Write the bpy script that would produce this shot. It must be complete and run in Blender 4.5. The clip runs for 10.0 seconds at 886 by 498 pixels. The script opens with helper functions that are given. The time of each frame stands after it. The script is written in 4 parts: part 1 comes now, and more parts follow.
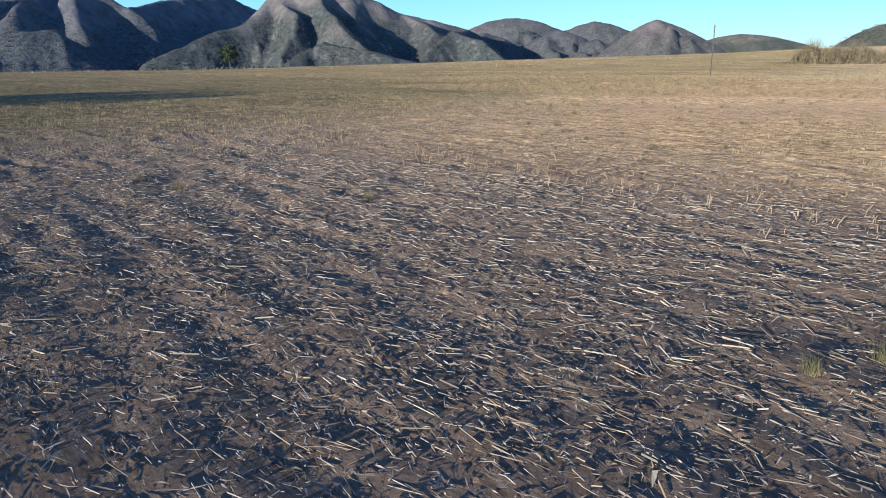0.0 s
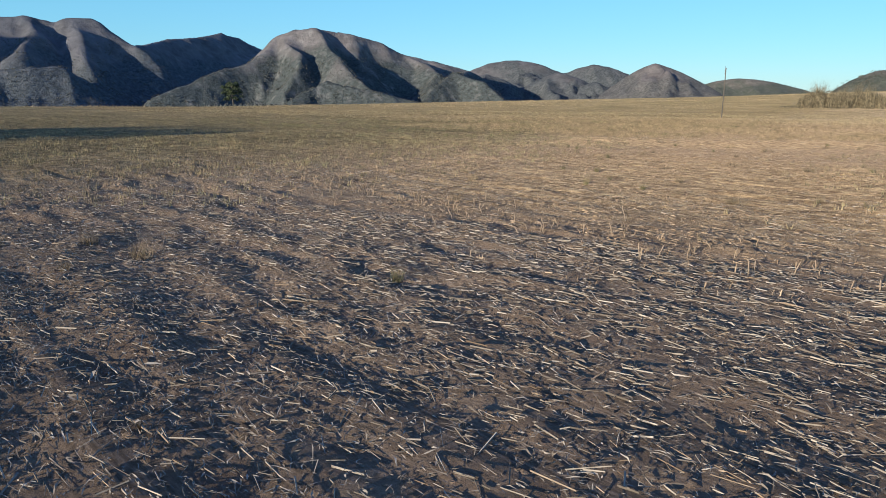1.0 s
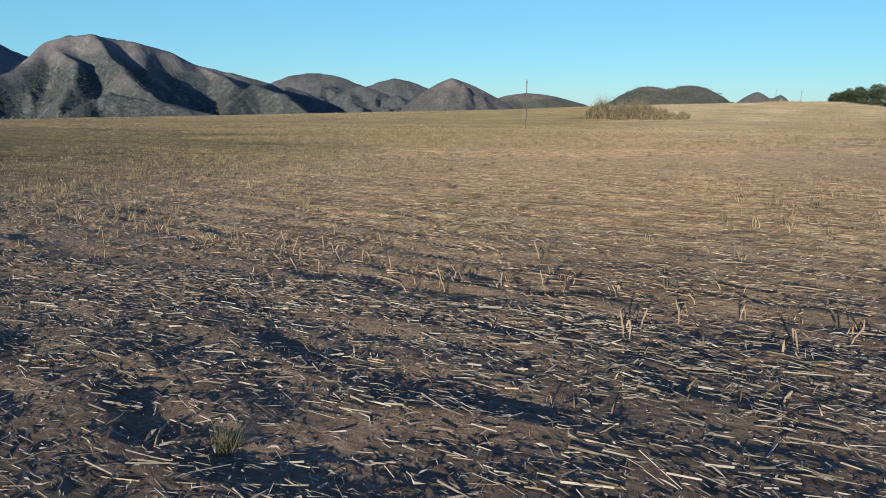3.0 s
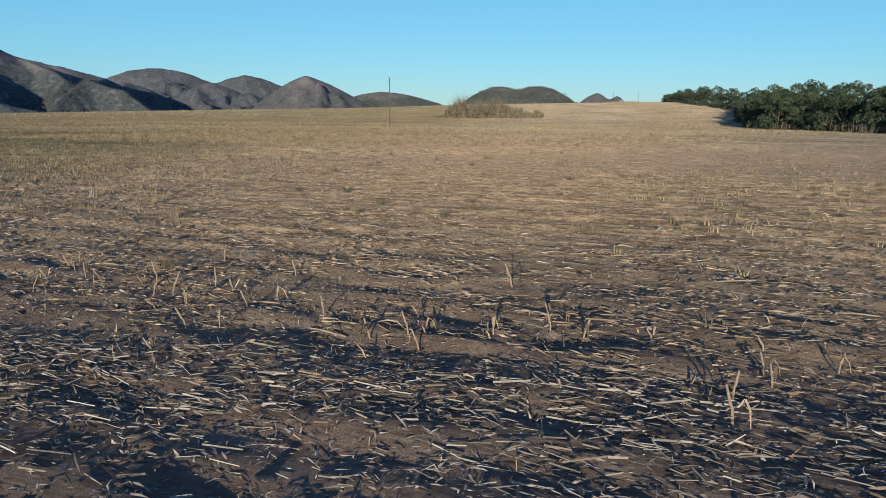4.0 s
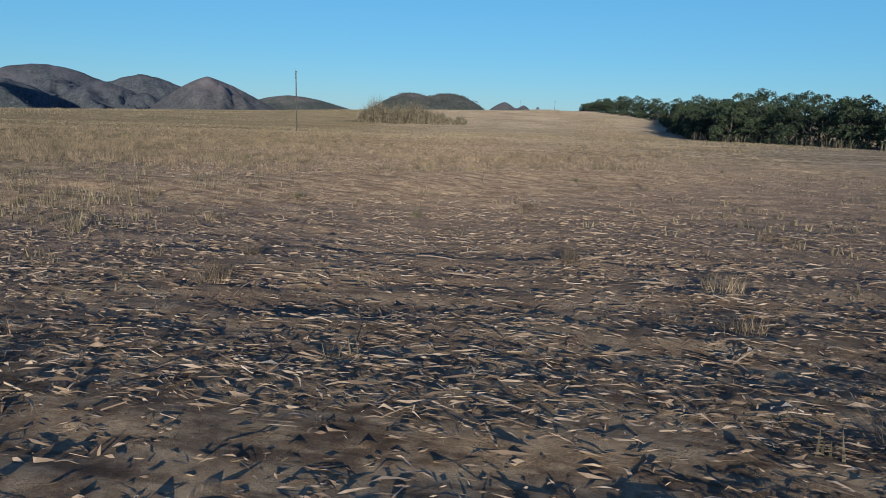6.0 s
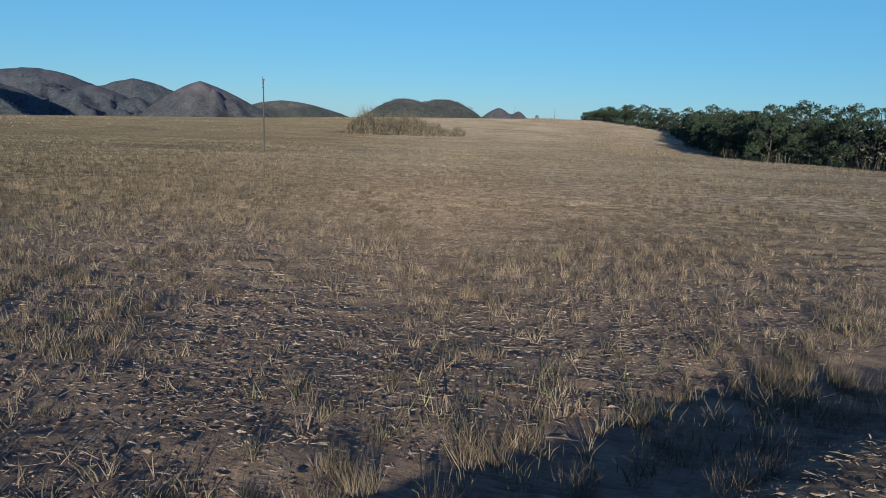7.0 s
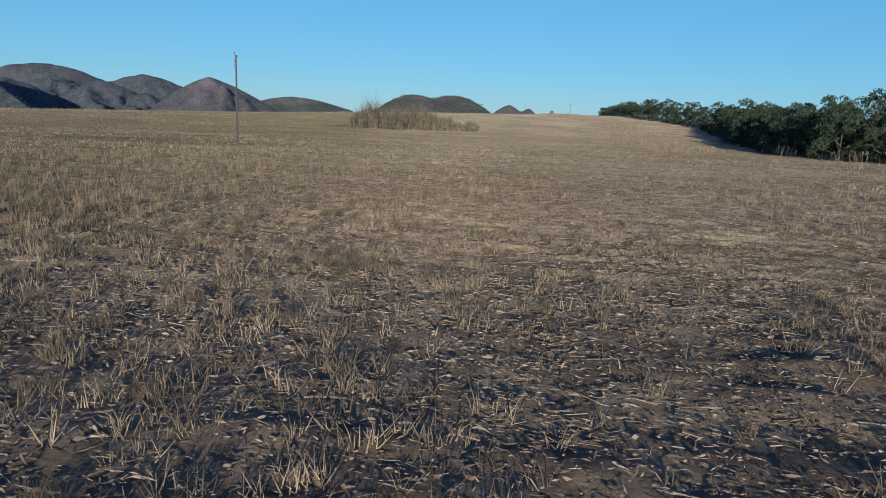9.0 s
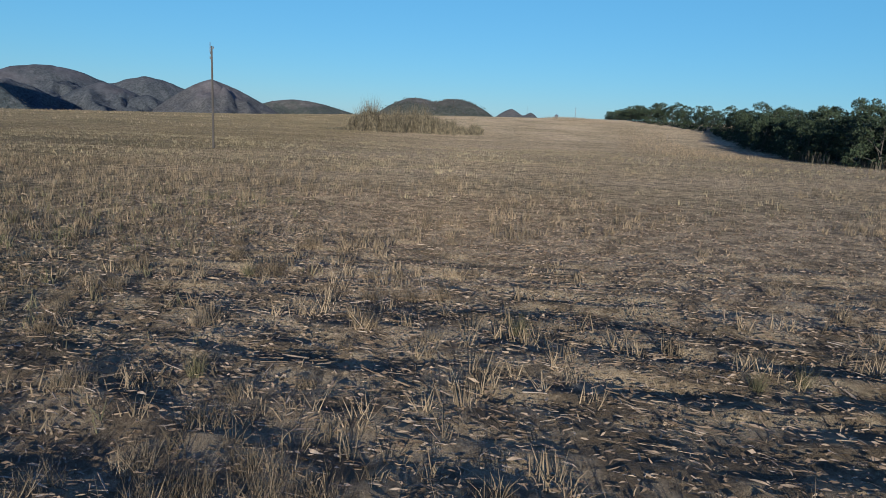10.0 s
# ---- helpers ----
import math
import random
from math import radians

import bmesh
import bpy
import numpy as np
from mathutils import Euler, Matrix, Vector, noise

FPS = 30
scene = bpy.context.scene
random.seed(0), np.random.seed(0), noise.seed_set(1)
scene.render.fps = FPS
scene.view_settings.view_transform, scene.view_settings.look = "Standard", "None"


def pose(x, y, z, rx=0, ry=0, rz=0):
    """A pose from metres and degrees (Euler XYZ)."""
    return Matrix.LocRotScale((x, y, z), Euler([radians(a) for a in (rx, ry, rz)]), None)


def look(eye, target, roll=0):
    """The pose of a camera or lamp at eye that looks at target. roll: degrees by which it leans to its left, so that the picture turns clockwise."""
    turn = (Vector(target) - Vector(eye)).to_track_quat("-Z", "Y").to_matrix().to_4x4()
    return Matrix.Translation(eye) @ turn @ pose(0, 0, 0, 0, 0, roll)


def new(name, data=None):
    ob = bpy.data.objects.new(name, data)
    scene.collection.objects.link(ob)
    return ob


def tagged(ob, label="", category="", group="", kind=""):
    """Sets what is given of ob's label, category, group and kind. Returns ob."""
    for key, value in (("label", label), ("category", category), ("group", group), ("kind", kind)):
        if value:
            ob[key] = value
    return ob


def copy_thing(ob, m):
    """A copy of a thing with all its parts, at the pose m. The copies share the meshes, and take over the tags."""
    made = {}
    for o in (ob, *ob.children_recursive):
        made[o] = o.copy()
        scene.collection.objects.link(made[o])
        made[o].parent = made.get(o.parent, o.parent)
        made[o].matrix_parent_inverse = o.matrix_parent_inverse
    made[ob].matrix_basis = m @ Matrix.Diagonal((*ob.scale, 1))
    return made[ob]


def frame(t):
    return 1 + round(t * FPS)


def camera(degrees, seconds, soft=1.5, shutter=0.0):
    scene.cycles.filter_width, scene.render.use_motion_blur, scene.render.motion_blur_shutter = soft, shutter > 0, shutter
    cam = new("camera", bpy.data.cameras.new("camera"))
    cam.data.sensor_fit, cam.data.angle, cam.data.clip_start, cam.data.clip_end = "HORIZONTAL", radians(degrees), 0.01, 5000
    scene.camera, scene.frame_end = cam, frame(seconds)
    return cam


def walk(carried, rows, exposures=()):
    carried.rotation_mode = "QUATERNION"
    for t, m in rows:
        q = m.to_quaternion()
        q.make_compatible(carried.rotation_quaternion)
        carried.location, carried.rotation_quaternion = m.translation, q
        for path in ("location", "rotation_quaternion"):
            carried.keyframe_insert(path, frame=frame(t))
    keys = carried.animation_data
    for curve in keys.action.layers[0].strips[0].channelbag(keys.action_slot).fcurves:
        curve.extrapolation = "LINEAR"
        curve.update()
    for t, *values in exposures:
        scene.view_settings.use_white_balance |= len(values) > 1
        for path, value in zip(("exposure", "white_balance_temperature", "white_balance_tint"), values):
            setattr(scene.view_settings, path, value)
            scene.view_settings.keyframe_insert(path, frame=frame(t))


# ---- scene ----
cam = camera(66.3, 10.0, 0.9)
PATH = [
    (0, (-0.015, -0.289, 3.086), (-0.026, 1.632, 2.53), -0.6),
    (0.5, (-0.597, 2.088, 3.006), (-0.604, 4.023, 2.5), -0.1),
    (1, (-1.035, 4.341, 2.84), (-1.043, 6.29, 2.392), 0.1),
    (1.5, (-1.329, 6.413, 2.724), (-1.337, 8.371, 2.319), 0.0),
    (2, (-1.369, 7.664, 2.603), (-1.294, 9.622, 2.201), 0.1),
    (2.5, (-1.421, 8.845, 2.521), (-1.040, 10.765, 2.115), 0.0),
    (2.7, (-1.442, 9.371, 2.491), (-0.970, 11.271, 2.082), 0.1),
    (3.8, (-1.851, 12.173, 2.295), (-1.086, 13.975, 1.884), 0.5),
    (4, (-1.721, 13.381, 2.213), (-0.807, 15.111, 1.802), 0.6),
    (4.5, (-1.061, 16.688, 1.991), (-0.005, 18.335, 1.577), 1.0),
    (5, (0.673, 20.949, 1.723), (1.722, 22.601, 1.313), 1.3),
    (5.2, (1.700, 23.373, 1.575), (2.749, 25.026, 1.166), 1.5),
    (6.3, (11.018, 40.084, 1.461), (12.186, 41.663, 1.08), 2.1),
    (6.5, (13.351, 43.14, 2.03), (14.516, 44.722, 1.654), 2.4),
    (7, (18.966, 52.141, 3.116), (20.124, 53.728, 2.744), 2.1),
    (7.5, (22.464, 57.551, 2.928), (23.615, 59.144, 2.553), 2.0),
    (8, (24.109, 59.883, 2.69), (25.253, 61.478, 2.305), 2.1),
    (8.5, (26.359, 63.137, 2.331), (27.499, 64.735, 1.945), 2.2),
    (9, (29.062, 67.223, 2.0), (30.199, 68.824, 1.619), 2.3),
    (9.5, (31.487, 70.835, 1.726), (32.623, 72.438, 1.348), 2.4),
    (10, (34.246, 75.03, 1.741), (35.381, 76.635, 1.37), 2.6),
]
walk(cam, [(t, look(eye, target, roll)) for t, eye, target, roll in PATH],
     exposures=[(0.0, 1.08, 5170, 4.5), (1.0, 0.89, 5480, 3.6), (1.5, 0.82, 5400, 1.5), (2.7, 0.73, 5450, 1.5), (4.5, 0.47, 5250, 4), (6.5, 0.26, 4950, 5.2), (10.0, 0.29, 4940, 5.5)])

# ---- daylight: a low sun behind the camera, clear sky ----
SUN_AZ, SUN_EL = 36.0, 8.5            # the way the light travels (degrees from +y), and its height
world = bpy.data.worlds.new("world")
scene.world = world
world.use_nodes = True
wn = world.node_tree.nodes
sky = wn.new("ShaderNodeTexSky")
sky.sky_type = 'NISHITA'
sky.sun_disc = False
sky.sun_elevation = radians(SUN_EL)
sky.sun_rotation = radians(SUN_AZ + 180)
sky.altitude = 900
sky.air_density, sky.dust_density, sky.ozone_density = 1.0, 0.0, 2.4
wn["Background"].inputs["Strength"].default_value = 0.088
even = wn.new("ShaderNodeMix")             # a clear, evenly blue sky
even.data_type = 'RGBA'
up = wn.new("ShaderNodeTexCoord")
parts = wn.new("ShaderNodeSeparateXYZ")
world.node_tree.links.new(up.outputs["Generated"], parts.inputs[0])
high = wn.new("ShaderNodeMapRange")
high.interpolation_type = 'SMOOTHSTEP'
high.inputs["From Min"].default_value, high.inputs["From Max"].default_value = 0.15, 0.7
high.inputs["To Min"].default_value, high.inputs["To Max"].default_value = 0.52, 0.26
world.node_tree.links.new(parts.outputs["Z"], high.inputs["Value"])
world.node_tree.links.new(high.outputs["Result"], even.inputs[0])
hue = wn.new("ShaderNodeMix")              # paler towards the horizon, deep blue overhead
hue.data_type = 'RGBA'
lift = wn.new("ShaderNodeMapRange")
lift.interpolation_type = 'SMOOTHSTEP'
lift.inputs["From Min"].default_value, lift.inputs["From Max"].default_value = 0.2, 0.75
world.node_tree.links.new(parts.outputs["Z"], lift.inputs["Value"])
world.node_tree.links.new(lift.outputs["Result"], hue.inputs[0])
hue.inputs[6].default_value, hue.inputs[7].default_value = (1.67, 4.15, 5.45, 1), (1.4, 2.0, 6.6, 1)
world.node_tree.links.new(hue.outputs[2], even.inputs[7])
world.node_tree.links.new(sky.outputs["Color"], even.inputs[6])
world.node_tree.links.new(even.outputs[2], wn["Background"].inputs["Color"])
sun = new("sun", bpy.data.lights.new("sun", 'SUN'))
sun.data.energy, sun.data.angle, sun.data.color = 5.0, radians(0.5), (1.0, 0.795, 0.54)
LIGHT = Vector((math.sin(radians(SUN_AZ)), math.cos(radians(SUN_AZ)), -math.tan(radians(SUN_EL))))
sun.matrix_world = look((0, 0, 60), Vector((0, 0, 60)) + LIGHT)

# ---- numbers shared by the field ----
ROW_TURN = 11.0                       # the crop rows lie this much off the line across the light
CU, SU = math.cos(radians(SUN_AZ)), math.sin(radians(SUN_AZ))
rng = np.random.default_rng(7)


def uw(x, y):
    """Along the light, and across it (the way the crop rows run)."""
    return x * SU + y * CU, x * CU - y * SU


def xy(u, w):
    return u * SU + w * CU, u * CU - w * SU


def lattice(ix, iy, seed):
    h = (ix.astype(np.int64) * 374761393 + iy.astype(np.int64) * 668265263 + seed * 974634777) & 0xFFFFFFFF
    h = ((h ^ (h >> 13)) * 1274126177) & 0xFFFFFFFF
    h = ((h ^ (h >> 15)) * 2246822519) & 0xFFFFFFFF
    return ((h ^ (h >> 16)) & 0xFFFF) / 65535.0


def vnoise(x, y, seed=0):
    """Smooth noise from -1 to 1."""
    x, y = np.asarray(x, float), np.asarray(y, float)
    ix, iy = np.floor(x), np.floor(y)
    fx, fy = x - ix, y - iy
    fx, fy = fx * fx * (3 - 2 * fx), fy * fy * (3 - 2 * fy)
    a, b = lattice(ix, iy, seed), lattice(ix + 1, iy, seed)
    c, d = lattice(ix, iy + 1, seed), lattice(ix + 1, iy + 1, seed)
    return 2 * ((a + (b - a) * fx) + ((c + (d - c) * fx) - (a + (b - a) * fx)) * fy) - 1


def fbm(x, y, seed=0, octaves=4):
    total, amp = 0.0, 0.55
    for k in range(octaves):
        total = total + amp * vnoise(x * 2 ** k + 13.7 * k, y * 2 ** k - 7.3 * k, seed + k)
        amp *= 0.5
    return total


def ridged(x, y, seed=0, octaves=5):
    """Sharp crests with gullies between them, about 0 to 1."""
    total, amp, weight = 0.0, 0.5, 1.0
    for k in range(octaves):
        v = (1 - np.abs(vnoise(x * 2 ** k + 5.1 * k, y * 2 ** k + 3.7 * k, seed + k))) ** 2 * weight
        weight = np.clip(v * 1.7, 0, 1)
        total = total + amp * v
        amp *= 0.55
    return total


def smooth(a, b, v):
    t = np.clip((v - a) / (b - a), 0, 1)
    return t * t * (3 - 2 * t)


def berm_y(x):
    """The line of the earth bank that crosses the field."""
    return 55.3 - 0.0028 * np.clip(x - 16, 0, None) ** 2 + 0.25 * np.sin(x / 3.1)


def land(x, y):
    """The field's height without clods."""
    x, y = np.asarray(x, float), np.asarray(y, float)
    r, az = np.hypot(x, y), np.degrees(np.arctan2(x, y))
    near = -0.15 - 0.012 * (y - 12) - 0.008 * x
    near = np.where(y < 0, -0.15 + 0.144 - 0.008 * x, near)
    rise = np.clip(-0.55 + 0.0225 * az, -1.0, 0.42) - 0.19 * smooth(32, 18, az)
    rise = np.where(np.abs(az) > 100, -0.8, rise)
    far = 3.0 + r * np.tan(np.radians(rise)) - 0.0011 * np.clip(r - 430, 0, None)
    near = near + 0.25 * smooth(85, 125, r) * (y > 0)
    z = near + (far - near) * smooth(190, 430, r)
    z = z + 0.10 * fbm(x / 9.0, y / 9.0, 3, 2) * smooth(400, 150, r)
    # bank: a long slope before it, a short one behind
    d = y - berm_y(x) + 0.4 * vnoise(x / 2.3, y / 2.3, 41) + 0.22 * vnoise(x / 0.6, y / 0.6, 42)
    high = (0.45 - 0.08 * smooth(18, 26, x)) * smooth(5, 10, x) * smooth(46, 26, x)
    z = z + high * np.where(d < 0, np.exp(-(d / 3.4) ** 2), np.exp(-(d / 0.55) ** 2))
    return z - 0.6 * high * np.exp(-((d - 1.9) / 1.7) ** 2)


def clods(x, y):
    """Ridges along the rows, and clods."""
    u, w = uw(np.asarray(x, float), np.asarray(y, float))
    rough = 0.080 - 0.020 * smooth(14, 19, u) + 0.018 * smooth(38, 44, u) + 0.018 * smooth(57, 61, u) - 0.035 * smooth(92, 102, u)
    d = np.asarray(y, float) - berm_y(np.asarray(x, float))
    rough = rough * (1 - 0.72 * smooth(-5.5, -3.8, d) * smooth(2.5, 1.2, d) * smooth(8, 13, x))
    fade = smooth(31, 24, np.abs(w + 13)) * smooth(113, 105, u) * smooth(-6, -1, u)
    ct, st = math.cos(radians(ROW_TURN)), math.sin(radians(ROW_TURN))
    u, w = u * ct + w * st, w * ct - u * st
    rough = rough * (0.75 + 0.5 * vnoise(u / 4.0, w / 6.0, 60))
    wob = 0.5 * vnoise(u / 2.5, w / 2.5, 61)
    ridge = fbm((u + wob) / 0.42, w / 1.9, 62, 3) * 1.3
    ridge = ridge + 0.6 * fbm((u + wob) / 0.30, w / 3.2, 64, 2)
    lump = fbm(u / 0.40, w / 0.55, 66, 2)
    # the furrows between the old rows of the first part
    row = np.sin(2 * np.pi * (u + 0.6 * wob) / 0.95) * (0.35 + 0.65 * smooth(-0.4, 0.5, vnoise(u / 1.6, w / 2.8, 67))) * smooth(20, 14, u)
    return rough * (ridge + 0.5 * lump + 0.28 * row) * fade


def ground_z(x, y):
    return land(x, y) + clods(x, y)


# ---- mesh helpers ----
def mesh_np(name, verts, faces, shade=False):
    """A mesh from arrays: verts (n, 3), faces (m, 3) or (m, 4)."""
    me = bpy.data.meshes.new(name)
    faces = np.ascontiguousarray(faces, np.int32)
    m, k = faces.shape
    me.vertices.add(len(verts))
    me.vertices.foreach_set("co", np.ascontiguousarray(verts, np.float32).ravel())
    me.loops.add(m * k)
    me.loops.foreach_set("vertex_index", faces.ravel())
    me.polygons.add(m)
    me.polygons.foreach_set("loop_start", np.arange(0, m * k, k, dtype=np.int32))
    me.polygons.foreach_set("use_smooth", np.full(m, shade))
    me.update(calc_edges=True)
    me.validate()
    return me


def piece(name, me, material, parent=None, label=""):
    if material.name not in me.materials:
        me.materials.append(material)
    ob = new(name, me)
    if parent is not None:
        ob.parent = parent
    if label:
        ob["label"] = label
    return ob


def part(name, bm, material, parent=None, label=""):
    me = bpy.data.meshes.new(name)
    bm.to_mesh(me)
    bm.free()
    return piece(name, me, material, parent, label)


def grid_faces(n, m):
    i, j = np.meshgrid(np.arange(n - 1), np.arange(m - 1), indexing="ij")
    a = (i * m + j).ravel()
    return np.stack([a, a + m, a + m + 1, a + 1], 1)


def tube(bm, points, radii, sides=8):
    """A tapered tube along points, closed at both ends."""
    rings = []
    for k, (p, r) in enumerate(zip(points, radii)):
        p = Vector(p)
        way = (Vector(points[min(k + 1, len(points) - 1)]) - Vector(points[max(k - 1, 0)])).normalized()
        side = way.cross(Vector((0.31, 0.95, 0.05))).normalized()
        other = way.cross(side)
        rings.append([bm.verts.new(p + r * (math.cos(a) * side + math.sin(a) * other))
                      for a in (2 * math.pi * s / sides for s in range(sides))])
    for a, b in zip(rings, rings[1:]):
        for s in range(sides):
            f = bm.faces.new((a[s], a[(s + 1) % sides], b[(s + 1) % sides], b[s]))
            f.smooth = True
    bm.faces.new(rings[0][::-1])
    bm.faces.new(rings[-1])


# ---- materials ----
class Nodes:
    """Short hand for one material's nodes."""

    def __init__(self, name, rough=0.9, spec=0.15):
        self.mat = bpy.data.materials.new(name)
        self.mat.use_nodes = True
        self.t = self.mat.node_tree
        self.bsdf = self.t.nodes["Principled BSDF"]
        self.bsdf.inputs["Roughness"].default_value = rough
        self.bsdf.inputs["Specular IOR Level"].default_value = spec
        self.bsdf.inputs["Diffuse Roughness"].default_value = 1.0
        self.co = self.t.nodes.new("ShaderNodeTexCoord").outputs["Object"]

    def link(self, a, b):
        self.t.links.new(a, b)

    def mapped(self, scale=(1, 1, 1), turn=0.0):
        m = self.t.nodes.new("ShaderNodeMapping")
        m.vector_type = 'TEXTURE'
        m.inputs["Rotation"].default_value = (0, 0, radians(turn))
        m.inputs["Scale"].default_value = scale
        self.link(self.co, m.inputs["Vector"])
        return m.outputs["Vector"]

    def noise(self, scale, detail=4, vec=None, rough=0.55):
        n = self.t.nodes.new("ShaderNodeTexNoise")
        n.inputs["Scale"].default_value = scale
        n.inputs["Detail"].default_value = detail
        n.inputs["Roughness"].default_value = rough
        self.link(vec or self.co, n.inputs["Vector"])
        return n.outputs["Fac"]

    def ramp(self, fac, *stops):
        r = self.t.nodes.new("ShaderNodeValToRGB")
        while len(r.color_ramp.elements) < len(stops):
            r.color_ramp.elements.new(0.5)
        for e, (pos, col) in zip(r.color_ramp.elements, stops):
            e.position = pos
            e.color = (*col, 1) if len(col) == 3 else col
        self.link(fac, r.inputs["Fac"])
        return r.outputs["Color"]

    def mix(self, fac, a, b, kind='MIX'):
        m = self.t.nodes.new("ShaderNodeMix")
        m.data_type, m.blend_type = 'RGBA', kind
        for socket, v in ((m.inputs[0], fac), (m.inputs[6], a), (m.inputs[7], b)):
            if isinstance(v, (int, float)):
                socket.default_value = v
            elif isinstance(v, tuple):
                socket.default_value = (*v, 1)
            else:
                self.link(v, socket)
        return m.outputs[2]

    def bump(self, height, strength, distance):
        b = self.t.nodes.new("ShaderNodeBump")
        b.inputs["Strength"].default_value = strength
        b.inputs["Distance"].default_value = distance
        self.link(height, b.inputs["Height"])
        self.link(b.outputs["Normal"], self.bsdf.inputs["Normal"])

    def island(self):
        return self.t.nodes.new("ShaderNodeNewGeometry").outputs["Random Per Island"]

    def each(self):
        return self.t.nodes.new("ShaderNodeObjectInfo").outputs["Random"]

    def colour(self, c):
        if isinstance(c, tuple):
            self.bsdf.inputs["Base Color"].default_value = (*c, 1)
        else:
            self.link(c, self.bsdf.inputs["Base Color"])
        return self.mat


def soil_material():
    n = Nodes("field_soil", 0.95, 0.1)
    # the fuzz of stubble and dead leaf on the soil
    n.bsdf.inputs["Sheen Weight"].default_value = 0.05
    n.bsdf.inputs["Sheen Roughness"].default_value = 0.45
    n.bsdf.inputs["Sheen Tint"].default_value = (1.0, 0.80, 0.52, 1)
    rows = n.mapped((2.2, 0.55, 1), -SUN_AZ - ROW_TURN)
    fine = n.mapped((0.30, 0.05, 1), -SUN_AZ - ROW_TURN)
    soil = n.ramp(n.noise(0.9, 5), (0.3, (0.180, 0.126, 0.092)), (0.5, (0.278, 0.197, 0.138)), (0.7, (0.374, 0.275, 0.195)))
    grain = n.ramp(n.noise(13.0, 8, None, 0.75), (0.36, (0.50, 0.48, 0.47)), (0.62, (1.30, 1.30, 1.30)))
    soil = n.mix(0.85, soil, grain, 'MULTIPLY')
    litter = n.ramp(n.noise(1.0, 6, fine, 0.65), (0.38, (0.130, 0.092, 0.066)), (0.52, (0.242, 0.173, 0.122)), (0.68, (0.410, 0.306, 0.225)))
    cover = n.ramp(n.noise(1.0, 5, rows, 0.6), (0.38, (0.05, 0.05, 0.05)), (0.60, (1, 1, 1)))
    near = n.mix(cover, soil, litter)
    zone = n.t.nodes.new("ShaderNodeMapRange")
    zone.inputs["From Min"].default_value, zone.inputs["From Max"].default_value, zone.inputs["To Max"].default_value = 15.5, 22.0, 0.9
    across = n.t.nodes.new("ShaderNodeSeparateXYZ")
    n.link(n.mapped((1, 1, 1), -SUN_AZ), across.inputs[0])
    n.link(across.outputs["Y"], zone.inputs["Value"])
    # pale earth, its colour raised to stand in for the low sun's glow
    pale = n.ramp(n.noise(2.6, 7, None, 0.75), (0.40, (0.215, 0.140, 0.079)), (0.5, (0.415, 0.292, 0.166)), (0.60, (0.57, 0.422, 0.248)))
    line = n.ramp(n.noise(1.0, 6, n.mapped((1.5, 0.26, 1), -SUN_AZ - ROW_TURN), 0.7), (0.40, (0.36, 0.33, 0.32)), (0.54, (1.16, 1.15, 1.12)))
    pale = n.mix(0.85, pale, line, 'MULTIPLY')
    def reach(value, low, high, start, end):
        m = n.t.nodes.new("ShaderNodeMapRange")
        m.inputs["From Min"].default_value, m.inputs["From Max"].default_value = low, high
        m.inputs["To Min"].default_value, m.inputs["To Max"].default_value = start, end
        n.link(value, m.inputs["Value"])
        return m.outputs["Result"]

    def join(kind, p, q):
        m = n.t.nodes.new("ShaderNodeMath")
        m.operation = kind
        n.link(p, m.inputs[0])
        n.link(q, m.inputs[1])
        return m.outputs[0]

    # pale earth in the first half, and again on the near face of the bank, both lightened to hold the sun's glow
    plain = n.t.nodes.new("ShaderNodeSeparateXYZ")
    n.link(n.co, plain.inputs[0])
    field = join('MULTIPLY', zone.outputs["Result"], reach(across.outputs["Y"], 37.0, 44.0, 1.0, 0.3))
    field = join('MULTIPLY', field, reach(across.outputs["X"], -27.0, -15.0, 0.3, 1.0))
    bank = join('MULTIPLY', reach(plain.outputs["Y"], 48.5, 51.0, 0.0, 0.65), reach(plain.outputs["Y"], 55.5, 57.5, 1.0, 0.0))
    both = join('MAXIMUM', field, bank)
    near = n.mix(both, near, pale)
    grass = n.ramp(n.noise(0.055, 6, None, 0.65), (0.30, (0.297, 0.238, 0.148)), (0.5, (0.436, 0.338, 0.216)), (0.68, (0.52, 0.404, 0.280)))
    # dark flecks painted in for the shade between far clods and litter
    clod_shade = n.ramp(n.noise(1.4, 6, None, 0.72), (0.45, (0.42, 0.40, 0.39)), (0.55, (1.28, 1.26, 1.22)))
    grass = n.mix(0.8, grass, clod_shade, 'MULTIPLY')
    streak = n.ramp(n.noise(1.0, 5, n.mapped((16.0, 2.2, 1), -SUN_AZ - ROW_TURN), 0.6), (0.36, (0.62, 0.62, 0.60)), (0.62, (1.12, 1.1, 1.06)))
    grass = n.mix(0.8, grass, streak, 'MULTIPLY')
    sep = n.t.nodes.new("ShaderNodeSeparateXYZ")
    n.link(n.mapped((1, 1, 1), -SUN_AZ), sep.inputs[0])
    # darker, more olive growth on the side towards the mountains
    grass = n.mix(reach(sep.outputs["X"], -20.0, -44.0, 0.0, 0.9), grass, n.mix(1.0, grass, (0.61, 0.605, 0.48), 'MULTIPLY'))
    edge = n.t.nodes.new("ShaderNodeMapRange")
    edge.inputs["From Min"].default_value, edge.inputs["From Max"].default_value = 67.0, 89.0
    n.link(sep.outputs["Y"], edge.inputs["Value"])
    grassy = join('MAXIMUM', edge.outputs["Result"], reach(sep.outputs["X"], -23.0, -38.0, 0.0, 1.0))
